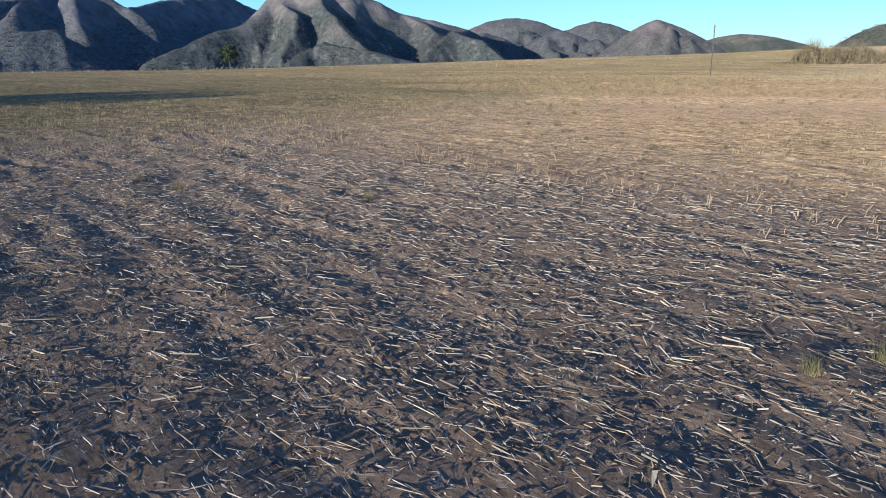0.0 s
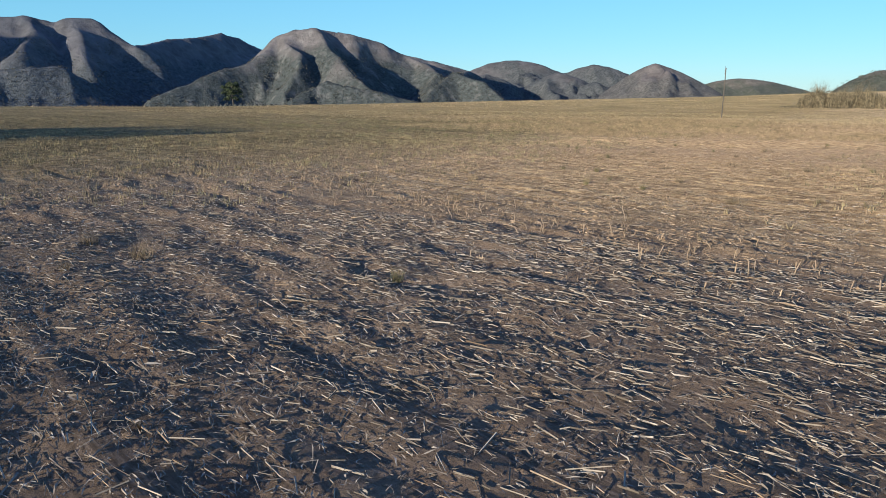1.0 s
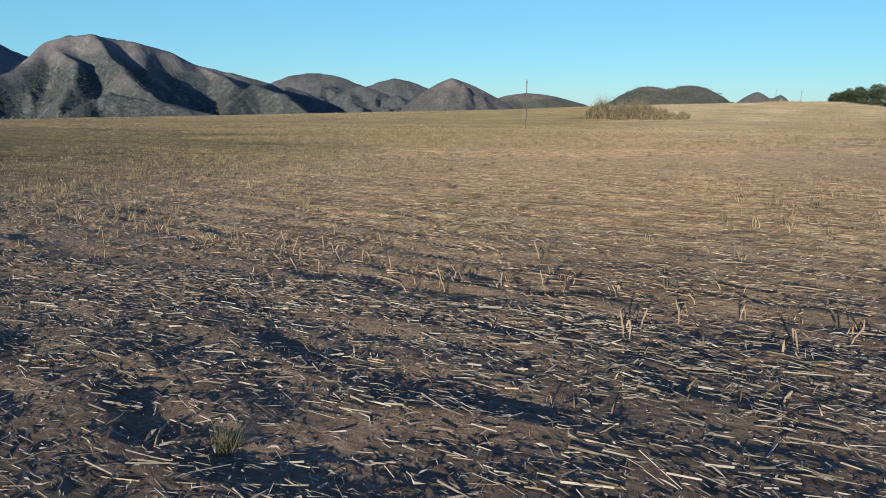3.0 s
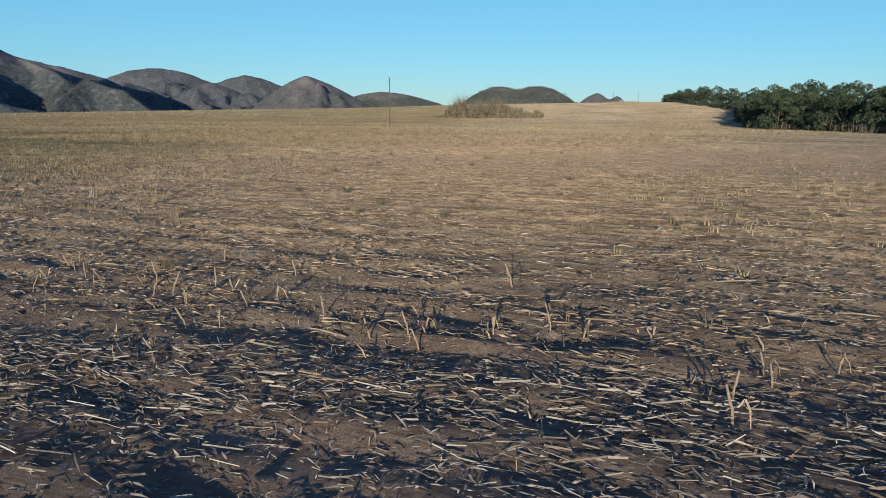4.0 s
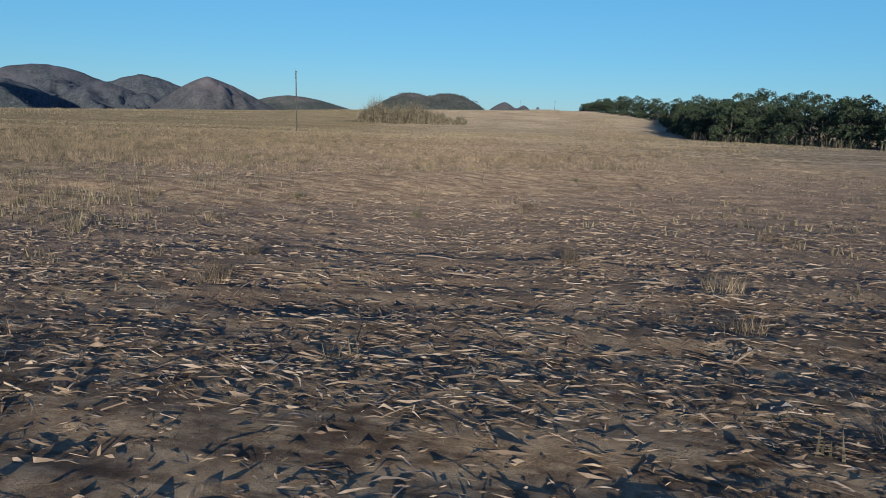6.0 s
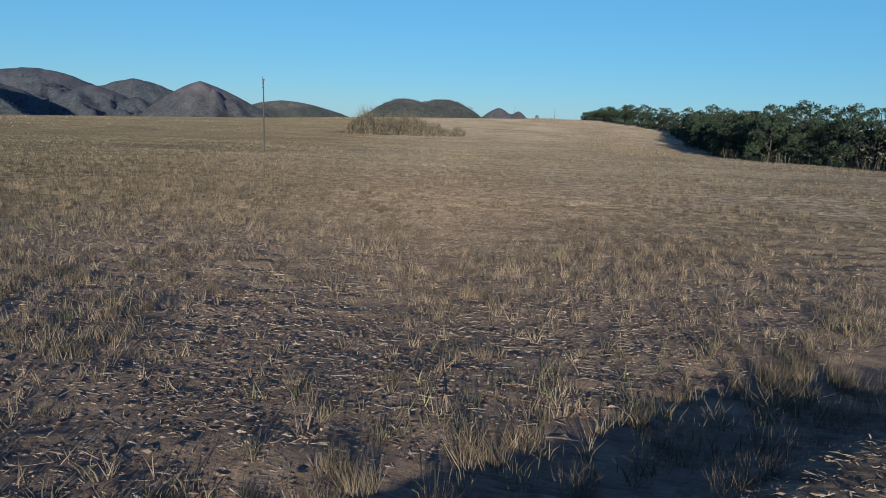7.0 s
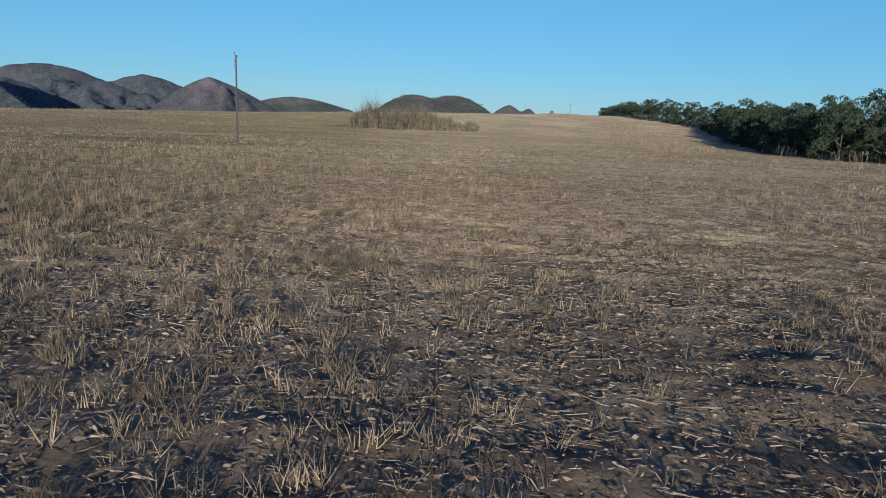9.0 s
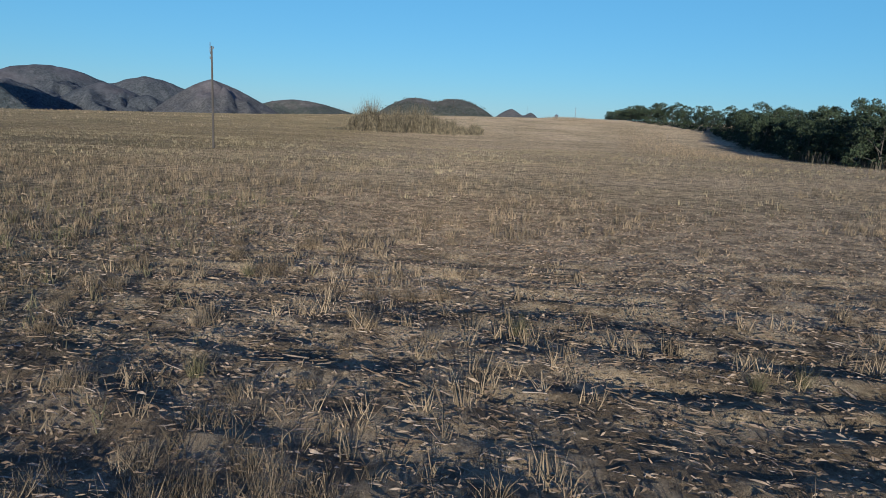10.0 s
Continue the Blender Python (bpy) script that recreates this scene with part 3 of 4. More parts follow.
def place(ob, x, y, turn=0.0, scale=1.0, sink=0.0):
    ob.matrix_basis = pose(x, y, float(on_ground(x, y)) - sink, 0, 0, turn) @ Matrix.Scale(scale, 4)
    return ob


KINDS = [tree(11.5, 4.6, 1, BARK), tree(13.5, 5.2, 2, BARK, 28), tree(10.0, 5.0, 3, BARK, 24, 54, 0.28, 0.08),
         tree(12.5, 4.2, 4, BARK, 22, 54, 0.28), tree(8.0, 4.4, 5, BARK, 20, 54, 0.28, 0.02), tree(4.6, 3.4, 6, BARK, 16, 58, 0.27, 0.0)]
for k, t in enumerate(KINDS):
    tagged(t, "leafy dark green tree at the edge of a wood" if k < 4 else "low dense green bush at the edge of a wood",
           "tree" if k < 4 else "bush", "trees of the wood" if k < 4 else "bushes along the wood")

EDGE = [(108, 44), (116, 62), (124, 80), (137, 101), (147, 126), (165, 143), (193, 170), (246, 214), (287, 290), (324, 336)]
used = [False] * len(KINDS)


def put_tree(k, x, y, turn, scale):
    """The first of a kind is the built one, the others are copies."""
    z = float(land(x, y)) - 0.15
    m = pose(x, y, z, 0, 0, turn)
    if not used[k]:
        used[k] = True
        KINDS[k].scale = (scale,) * 3
        KINDS[k].matrix_basis = m @ Matrix.Scale(scale, 4)
        return KINDS[k]
    ob = copy_thing(KINDS[k], m)
    ob.scale = (scale,) * 3
    return ob


g = random.Random(21)
for (x0, y0), (x1, y1) in zip(EDGE, EDGE[1:]):
    length = math.hypot(x1 - x0, y1 - y0)
    ox, oy = (y1 - y0) / length, -(x1 - x0) / length
    for row, (gap, kinds, back) in enumerate(((4.6, (5, 4, 5), 0.5), (5.0, (0, 2, 4, 2), 5.0), (6.0, (0, 1, 3, 2), 11.0), (15.0, (1, 0, 1), 18.0))):
        if row == 3 and y0 > 170:
            continue
        n = max(1, round(length / gap / (1.0 if length < 60 else 1.25)))
        for k in range(n):
            f = (k + g.uniform(0.15, 0.85)) / n
            d = back + g.uniform(-1.8, 1.8)
            put_tree(g.choice(kinds), x0 + (x1 - x0) * f + ox * d, y0 + (y1 - y0) * f + oy * d, g.uniform(0, 360), g.uniform(0.74, 1.1) * (0.92 if y0 < 110 else 0.92 if y0 < 150 else 0.82 if y0 < 200 else 0.72 if y0 < 280 else 0.55))

# trees out of the way, behind, whose long shadow lies over the field
for dx, dy in ((0, 0), (-6.5, 4.0), (4.0, -4.5), (-4.7, -6.5), (-11.2, -2.5)):
    put_tree(1, -79.0 + dx, -3.4 + dy, 30 + dx * 9, 1.03)

lone = tree(11.5, 4.6, 31, BARK, 26, 60, 0.42, 0.26, "tree")
place(lone, -96.5, 315.0, 40)
tagged(lone, "lone round-crowned tree standing beyond the field", "tree")


# ---- tall dry cane and grass ----
def blades(x, y, z, height, width, lean, g, parts=2):
    """Tapering upright blades, one island each."""
    n = len(x)
    a = g.uniform(0, 2 * np.pi, n)
    side = np.stack([np.cos(a), np.sin(a), 0 * a], 1)
    b = g.uniform(0, 2 * np.pi, n)
    off = np.stack([np.cos(b), np.sin(b), 0 * b], 1) * (height * lean * g.uniform(0.1, 1.0, n))[:, None]
    p = np.stack([x, y, z], 1)
    up = np.array([0, 0, 1.0])
    h, wd = height[:, None], width[:, None]
    if parts == 1:
        v = np.stack([p - side * wd, p + side * wd, p + up * h + off], 1)
        return v.reshape(-1, 3), np.arange(3 * n).reshape(-1, 3)
    v = np.stack([p - side * wd, p + side * wd, p + up * h * 0.55 + off * 0.35 + side * wd * 0.8, p + up * h * 0.55 + off * 0.35 - side * wd * 0.8,
                  p + up * h + off], 1)
    i = 5 * np.arange(n)[:, None]
    f = np.concatenate([i + np.array([[0, 1, 2]]), i + np.array([[0, 2, 3]]), i + np.array([[3, 2, 4]])])
    return v.reshape(-1, 3), f


def bunch(count, radius, height, width, lean, seed, parts=2):
    g = np.random.default_rng(seed)
    r, a = radius * np.sqrt(g.uniform(0, 1, count)), g.uniform(0, 2 * np.pi, count)
    return blades(r * np.cos(a), r * np.sin(a), np.full(count, -0.03), height * g.uniform(0.45, 1.0, count), width * g.uniform(0.6, 1.2, count), lean, g, parts)


# the stand of cane in the middle of the field
g8 = np.random.default_rng(8)
bunches, n = 230, 11500
bs = g8.uniform(-1.55, 1.1, bunches)
bq = g8.uniform(-1, 1, bunches) * np.sqrt(np.clip(1.4 - np.abs(bs), 0.1, 1))
bt = g8.uniform(0.58, 1.14, bunches)
k = g8.integers(0, bunches, n)
cs, cq = bs[k] + 0.030 * g8.normal(size=n), bq[k] + 0.07 * g8.normal(size=n)
cx, cy = 136.9 + cs * 16 * 0.84 + cq * 7 * 0.54, 235 - cs * 16 * 0.54 + cq * 7 * 0.84
crest = 0.8 + 7.7 * smooth(-1.35, -0.80, cs) * (0.30 + 0.70 * smooth(0.9, -0.1, cs)) * (0.85 + 0.45 * vnoise(cs * 9, cq * 2, 90))
ch = crest * bt[k] * (1 - 0.35 * np.clip(cq, 0, 1)) * g8.uniform(0.55, 1.06, n)
v, f = blades(cx, cy, land(cx, cy), ch, g8.uniform(0.03, 0.085, n), 0.45, g8)
cane = piece("cane_stand", mesh_np("cane_stand", v, f), CANE)
tagged(cane, "stand of tall dry yellow-brown cane grass in the field", "cane", kind="stuff")

# a strip of tall grass before the far part of the wood
n = 4500
e = np.array([(152, 140), (175, 172), (226, 218), (270, 292), (304, 336)], float)
k, ft = g8.integers(0, 4, n), g8.uniform(0, 1, n)
sx = e[k, 0] + (e[k + 1, 0] - e[k, 0]) * ft - g8.uniform(2, 24, n)
sy = e[k, 1] + (e[k + 1, 1] - e[k, 1]) * ft + g8.uniform(-1, 5, n)
v, f = blades(sx, sy, land(sx, sy), g8.uniform(0.3, 0.95, n), g8.uniform(0.03, 0.07, n), 0.4, g8, 1)
strip = piece("tall_grass", mesh_np("tall_grass", v, f), DRYGRASS)
tagged(strip, "strip of tall pale dry grass along the wood", "grass", kind="stuff")

# reeds in front of the wood
n = 700
e = np.array(EDGE[:6], float)
k = g8.integers(0, len(e) - 1, n)
ft = g8.uniform(0, 1, n)
rx = e[k, 0] + (e[k + 1, 0] - e[k, 0]) * ft - g8.uniform(0.5, 4.0, n)
ry = e[k, 1] + (e[k + 1, 1] - e[k, 1]) * ft + g8.uniform(0, 2.0, n)
keep = vnoise(rx / 7, ry / 7, 77) > -0.1
rx, ry = rx[keep], ry[keep]
v, f = blades(rx, ry, land(rx, ry), g8.uniform(0.6, 2.2, len(rx)), g8.uniform(0.04, 0.10, len(rx)), 0.25, g8)
reeds = piece("reeds", mesh_np("reeds", v, f), CANE)
tagged(reeds, "tall dry reeds along the edge of the wood", "reeds", kind="stuff")

def path_w(u):
    """Where the strip of densest litter runs, across the light."""
    return np.interp(u, (-5, 0, 10, 45, 85, 130), (-3, -4, -10, -15, -17, -17))


# ---- dry grass over the field, as one thing nobody could count ----
def grass_field(name, material, tufts, per, reach, seed, tall, wide, spread, chance, parts=2, lean=0.5):
    """Tufts of blades, strewn by chance(u, w, r) over a wedge of the field."""
    g = np.random.default_rng(seed)
    az, r = np.radians(g.uniform(-42, 75, tufts)), reach[0] + (reach[1] - reach[0]) * np.sqrt(g.uniform(0, 1, tufts))
    x, y = reach[2] + r * np.sin(az), reach[3] + r * np.cos(az)
    u, w = uw(x, y)
    ok = g.uniform(0, 1, tufts) < chance(x, y, u, w, r)
    ok &= np.hypot(x - 54.3, y - 143.3) > 0.5
    x, y = np.repeat(x[ok], per), np.repeat(y[ok], per)
    n = len(x)
    x, y = x + spread * g.normal(size=n), y + spread * g.normal(size=n)
    v, f = blades(x, y, on_ground(x, y) - 0.02, tall * g.uniform(0.35, 1.1, n), wide * g.uniform(0.6, 1.3, n), lean, g, parts)
    return tagged(piece(name, mesh_np(name, v, f), material), "thin dry yellow-brown grass growing through the field", "grass", kind="stuff")


def patchy(x, y, size, seed):
    return np.clip(0.5 + 1.1 * fbm(x / size, y / size, seed, 3), 0, 1)


def past_bank(x, y):
    return smooth(1.4, 3.4, y - berm_y(x))


def clumped(x, y, size, seed, power=2.0):
    """Sharp-edged patches of growth with bare gaps."""
    return smooth(0.35, 0.75, patchy(x, y, size, seed)) ** power * (0.25 + 0.75 * smooth(-0.1, 0.5, vnoise(x / 0.55, y / 0.55, seed + 3)))


def bare_strip(u, w):
    """Open litter on the far side of the walk, with little growing on it."""
    return 1 - 0.8 * smooth(84, 87, u) * smooth(100, 96, u) * smooth(-18, -14, w)


# fine upright blades near the walk
grass_field("dry_grass", DRYGRASS, 9000, 13, (0, 26, 24, 60), 50, 0.30, 0.0058, 0.075,
            lambda x, y, u, w, r: past_bank(x, y) * bare_strip(u, w) * (1 - 0.5 * smooth(72, 80, u)) * np.clip(clumped(x, y, 4, 52) + 0.35 * smooth(-15, -11, w) * smooth(80, 74, u), 0, 1), 2, 1.15)
grass_field("dry_grass", OLIVEGRASS, 5400, 14, (0, 21, 20, 54), 49, 0.38, 0.0080, 0.08,
            lambda x, y, u, w, r: smooth(0.8, 1.8, y - berm_y(x)) * smooth(5.5, 3.2, y - berm_y(x)) * (0.15 + 0.85 * clumped(x, y, 2, 47, 1.0)), 2, 1.1)
# tufts that read as dark and light strokes farther off
grass_field("dry_grass", DRYGRASS, 18000, 11, (0, 46, 22, 54), 51, 0.33, 0.0085, 0.06,
            lambda x, y, u, w, r: past_bank(x, y) * bare_strip(u, w) * smooth(102, 92, u) * (1 - 0.45 * smooth(76, 82, u) * smooth(-24, -20, w)) * np.clip(0.07 + clumped(x, y, 6, 58) + 0.35 * smooth(-22, -29, w), 0, 1), 1, 0.9)
grass_field("dry_grass", DRYGRASS, 15000, 13, (0, 62, 28, 62), 48, 0.36, 0.011, 0.075,
            lambda x, y, u, w, r: np.maximum(smooth(86, 94, u), smooth(13, 18, np.abs(w + 17)) * smooth(58, 62, u)) * np.clip(clumped(x, y, 6, 58) + 0.2 * smooth(-20, -27, w), 0, 1), 1)
grass_field("dry_grass", OLIVEGRASS, 15000, 8, (45, 150, 22, 56), 53, 0.32, 0.024, 0.13,
            lambda x, y, u, w, r: past_bank(x, y) * (0.06 + smooth(0.4, 0.75, 0.5 + 1.3 * fbm(u / 3.5, w / 14.0, 54, 3))), 1)
grass_field("dry_grass", OLIVEGRASS, 24000, 3, (150, 480, 0, 0), 55, 0.36, 0.045, 0.4,
            lambda x, y, u, w, r: smooth(0.3, 0.7, 0.5 + 1.2 * fbm(u / 14.0, w / 45.0, 56, 3)), 1)
grass_field("dry_grass", OLIVEGRASS, 20000, 8, (22, 130, 0, 4), 57, 0.24, 0.012, 0.09,
            lambda x, y, u, w, r: smooth(24, 40, u) * (1 - past_bank(x, y)) * clumped(x, y, 6, 58, 1.2) * (0.04 + 0.96 * smooth(6, 13, np.abs(w - path_w(u)))) + smooth(-16, -30, w) * clumped(x, y, 6, 59, 1.0) * 0.9, 1)
grass_field("green_grass", GREENGRASS, 9000, 8, (24, 110, 0, 4), 60, 0.26, 0.0085, 0.12,
            lambda x, y, u, w, r: smooth(26, 36, u) * smooth(-17, -27, w) * patchy(x, y, 6, 58) * (np.abs(y - berm_y(x) - 1) > 2), 1)
grass_field("green_grass", GREENGRASS, 13000, 9, (0, 62, 12, 48), 65, 0.33, 0.0095, 0.09,
            lambda x, y, u, w, r: past_bank(x, y) * np.maximum(smooth(80, 64, u), smooth(-18, -26, w)) * clumped(x, y, 5, 66, 1.0), 1, 0.8)
# low tussocks in the first half of the walk
grass_field("dry_grass", OLIVEGRASS, 9000, 6, (0, 70, -12, 0), 62, 0.21, 0.018, 0.07,
            lambda x, y, u, w, r: smooth(15, 22, u) * smooth(56, 50, u) * smooth(3, 9, np.abs(w - path_w(u))) * patchy(x, y, 4, 64), 1)
# thick stubble and dry grass beside the first part of the walk
grass_field("dry_grass", OLIVEGRASS, 20000, 9, (8, 58, -6, 2), 69, 0.24, 0.0090, 0.09,
            lambda x, y, u, w, r: smooth(-18, -23, w) * smooth(9, 13, u) * smooth(58, 50, u) * (0.04 + 0.96 * clumped(x, y, 3.5, 70, 1.6)), 1)
# short stubble that covers the whole of the farther field
grass_field("dry_grass", DRYGRASS, 60000, 3, (24, 72, 32, 72), 44, 0.12, 0.012, 0.14,
            lambda x, y, u, w, r: past_bank(x, y) * smooth(72, 88, u + 0.8 * np.abs(w + 17)) * (0.35 + 0.65 * patchy(x, y, 3, 45)), 1)
grass_field("dry_grass", DRYGRASS, 50000, 2, (70, 210, 20, 50), 46, 0.22, 0.05, 0.35,
            lambda x, y, u, w, r: past_bank(x, y) * (0.4 + 0.6 * np.clip(0.5 + 1.3 * fbm(u / 6.0, w / 25.0, 43, 3), 0, 1)), 1)
grass_field("green_grass", GREENGRASS, 12000, 9, (8, 70, -6, 2), 74, 0.25, 0.0100, 0.09,
            lambda x, y, u, w, r: smooth(-17, -22, w) * smooth(9, 13, u) * smooth(58, 50, u) * clumped(x, y, 4.5, 73, 1.3), 1)
# tall pale grass that frays the brow of the rise
grass_field("dry_grass", DRYGRASS, 5200, 6, (230, 420, 0, 0), 67, 0.75, 0.08, 0.9,
            lambda x, y, u, w, r: smooth(0.45, 0.7, 0.5 + 1.2 * fbm(u / 22.0, w / 60.0, 68, 3)) * (w < 40), 1)


# ---- crumbled lumps of soil ----
def soil_lumps(name, count, u_range, half, seed, off=0.0, high=1.0):
    """Low uneven domes of earth, pressed into the ground."""
    g = np.random.default_rng(seed)
    u = g.uniform(*u_range, count)
    x, y = xy(u, path_w(u) + off + half * g.normal(size=count))
    ok = (np.abs(y - berm_y(x) - 1.4) > 1.6) & (g.uniform(0, 1, count) < 0.25 + patchy(x, y, 2.5, 96))
    x, y = x[ok], y[ok]
    n = len(x)
    r = 0.045 + 0.15 * g.beta(1.2, 3.5, n)
    a = 2 * np.pi * np.arange(7) / 7 + g.uniform(0, 6, (n, 1))
    rr = r[:, None] * g.uniform(0.65, 1.3, (n, 7))
    z = on_ground(x, y)
    rim = np.stack([x[:, None] + rr * np.cos(a), y[:, None] + rr * np.sin(a), np.repeat((z - 0.03)[:, None], 7, 1)], -1)
    top = np.stack([x + 0.3 * r * g.normal(size=n), y + 0.3 * r * g.normal(size=n), z + high * r * g.uniform(0.18, 0.45, n)], -1)
    v = np.concatenate([rim, top[:, None]], 1).reshape(-1, 3)
    k = np.arange(7)
    f = np.stack([k, (k + 1) % 7, np.full(7, 7)], 1)
    f = (f[None] + 8 * np.arange(n)[:, None, None]).reshape(-1, 3)
    return tagged(piece(name, mesh_np(name, v, f, True), SOIL), "crumbled brown lumps of soil between straw", "soil", kind="stuff")


soil_lumps("soil_lumps", 6000, (2, 26), 9.0, 97, 0.0, 0.8)
soil_lumps("soil_lumps", 4500, (26, 55), 12.0, 98, 0.0, 0.55)
soil_lumps("soil_lumps", 4500, (58, 104), 11.0, 99)
soil_lumps("soil_lumps", 9000, (7, 46), 4.5, 94, -15.0, 1.5)
soil_lumps("soil_lumps", 6500, (62, 104), 5.0, 95, -13.0, 1.5)


# ---- straw left by the harvest ----
def chaff_field(name, count, size, half, u_range, seed):
    """Small flat bits of husk and leaf."""
    g = np.random.default_rng(seed)
    u = g.uniform(*u_range, count)
    x, y = xy(u, path_w(u) + half * g.normal(size=count))
    ok = np.abs(y - berm_y(x) - 1.8) > 1.3
    x, y = x[ok], y[ok]
    n = len(x)
    p = np.stack([x, y, on_ground(x, y) + g.uniform(0.0, 0.03, n)], 1)
    a = g.normal(size=(n, 3)) * np.array([1, 1, 0.3])
    a /= np.linalg.norm(a, axis=1, keepdims=True)
    b = np.cross(a, g.normal(size=(n, 3)) * np.array([0.6, 0.6, 1.0]))
    b /= np.linalg.norm(b, axis=1, keepdims=True)
    L, wd = (size * g.uniform(0.4, 1.4, n))[:, None], (size * g.uniform(0.09, 0.26, n))[:, None]
    v = np.stack([p - a * L, p + b * wd, p + a * L * 0.8, p - b * wd * 0.8], 1)
    return tagged(piece(name, mesh_np(name, v.reshape(-1, 3), np.arange(4 * n).reshape(-1, 4)), PALESTRAW if u_range[0] < 20 else STRAW),
                  "small dry chaff and husk bits on soil", "chaff", kind="stuff")


def straw_field(name, count, lengths, radius, half, u_range, seed, material, thick=True, clear=0.0, along=0.6, least=0.22, curl=0.16):
    """Broken stalks, three-sided, lying mostly along the rows; or bent leaf shreds."""
    g = np.random.default_rng(seed)
    u = g.uniform(*u_range, count)
    w = path_w(u) + half * g.normal(size=count)
    x, y = xy(u, w)
    d = y - berm_y(x)
    dens = least + 1.0 * np.clip(0.45 + 1.5 * fbm(u / 0.9, w / 2.4, 75, 3) + 0.5 * vnoise(u / 0.25, w / 0.3, 79), 0, 1)
    dens = dens * (1 - 0.8 * np.exp(-((d + 2.4) / 2.0) ** 2) * smooth(6, 12, x)) * (1 - 0.4 * smooth(18, 24, u) * smooth(38, 30, u))
    ok = (g.uniform(0, 1, count) < dens) & (np.abs(d - 1.8) > 1.3) & (np.abs(w - path_w(u)) > clear)
    x, y = x[ok], y[ok]
    n = len(x)
    ang = radians(-SUN_AZ - ROW_TURN) + g.normal(size=n) * np.where(g.uniform(0, 1, n) < along, 0.30, 1.2)
    L = lengths[0] + (lengths[1] - lengths[0]) * g.beta(0.9, 3.4, n)
    tilt = g.normal(size=n) * 0.08
    way = np.stack([np.cos(ang) * np.cos(tilt), np.sin(ang) * np.cos(tilt), np.sin(tilt)], 1)
    p = np.stack([x, y, on_ground(x, y) + 0.006 + g.uniform(0.0, 0.075, n) * np.clip(1.3 * dens[ok] - 0.35, 0, 1)], 1)
    side = np.stack([-np.sin(ang), np.cos(ang), 0 * ang], 1)
    up = np.cross(way, side)
    r = (radius * (0.4 + 1.5 * g.beta(1.2, 2.4, n)))[:, None]
    a, b = p - way * L[:, None] / 2, p + way * L[:, None] / 2
    i = 6 * np.arange(n)[:, None]
    if thick:
        ring = [side, -0.5 * side + 0.87 * up, -0.5 * side - 0.87 * up]
        v = np.stack([a + r * o for o in ring] + [b + r * 0.85 * o for o in ring], 1)
        f = np.concatenate([i + np.array([q]) for q in ([0, 1, 4, 3], [1, 2, 5, 4], [2, 0, 3, 5])])
    else:
        i = 6 * np.arange(n)[:, None]
        bow = (L * g.normal(size=n) * np.where(g.uniform(0, 1, n) < curl, 0.28, 0.07))[:, None] * side + (L * np.abs(g.normal(size=n)) * 0.04)[:, None] * up
        lean = (side * 0.8 + up * g.normal(size=(n, 1)) * 0.4) * r
        c, d = a + (b - a) * 0.30 + bow, a + (b - a) * 0.68 + bow * g.uniform(0.2, 1.3, (n, 1))
        twist = (side * 0.8 + up * g.normal(size=(n, 1)) * 0.4) * r * g.uniform(0.3, 1.0, (n, 1))
        v = np.stack([a, c - lean, c + lean, d - twist, d + twist, b], 1)
        f = np.concatenate([i + np.array([q]) for q in ([0, 2, 1], [1, 2, 4], [1, 4, 3], [3, 4, 5])])
    return tagged(piece(name, mesh_np(name, v.reshape(-1, 3), f), material),
                  "broken dry corn stalks and leaf shreds strewn on soil", "straw", kind="stuff")


straw_field("straw", 14000, (0.06, 0.50), 0.0060, 9.5, (1, 118), 71, STRAW)
straw_field("straw", 13000, (0.05, 0.36), 0.0085, 9.5, (1, 112), 72, STRAW, False)
straw_field("straw", 15000, (0.10, 0.50), 0.014, 26.0, (10, 135), 73, STRAW, False, 9.0)
straw_field("straw", 39000, (0.04, 0.46), 0.0070, 8.5, (1, 16), 76, PALESTRAW, False, 0.0, 0.68, 0.6, 0.5)
straw_field("straw", 9000, (0.08, 0.55), 0.0075, 8.0, (1, 16), 77, PALESTRAW, True, 0.0, 0.75, 0.5)
straw_field("straw", 26000, (0.06, 0.48), 0.0105, 7.0, (34, 56), 78, STRAW, False, 0.0, 0.85, 0.4)
chaff_field("chaff", 38000, 0.036, 7.5, (2, 24), 80)
chaff_field("chaff", 24000, 0.038, 8.0, (22, 58), 81)
chaff_field("chaff", 60000, 0.055, 9.0, (57, 104), 82)
straw_field("straw", 76000, (0.05, 0.36), 0.0140, 8.5, (58, 110), 83, STRAW, False, 0.0, 0.8, 0.7)
straw_field("straw", 2500, (0.10, 0.45), 0.0060, 6.5, (58, 92), 84, STALK)
straw_field("straw", 22000, (0.08, 0.48), 0.0115, 12.0, (16, 46), 85, STRAW, False, 0.0, 0.85)
straw_field("straw", 22000, (0.06, 0.55), 0.0115, 7.0, (14.5, 42), 86, STRAW, False, 0.0, 0.88, 0.35)
straw_field("straw", 34000, (0.05, 0.46), 0.0085, 14.0, (1, 27), 87, PALESTRAW, False, 5.0, 0.7, 0.35, 0.4)
straw_field("straw", 15000, (0.10, 0.50), 0.0115, 16.0, (6, 25), 88, PALESTRAW, False, 8.0, 0.7, 0.3)
straw_field("straw", 1600, (0.15, 0.60), 0.0065, 8.0, (1, 90), 74, STALK)


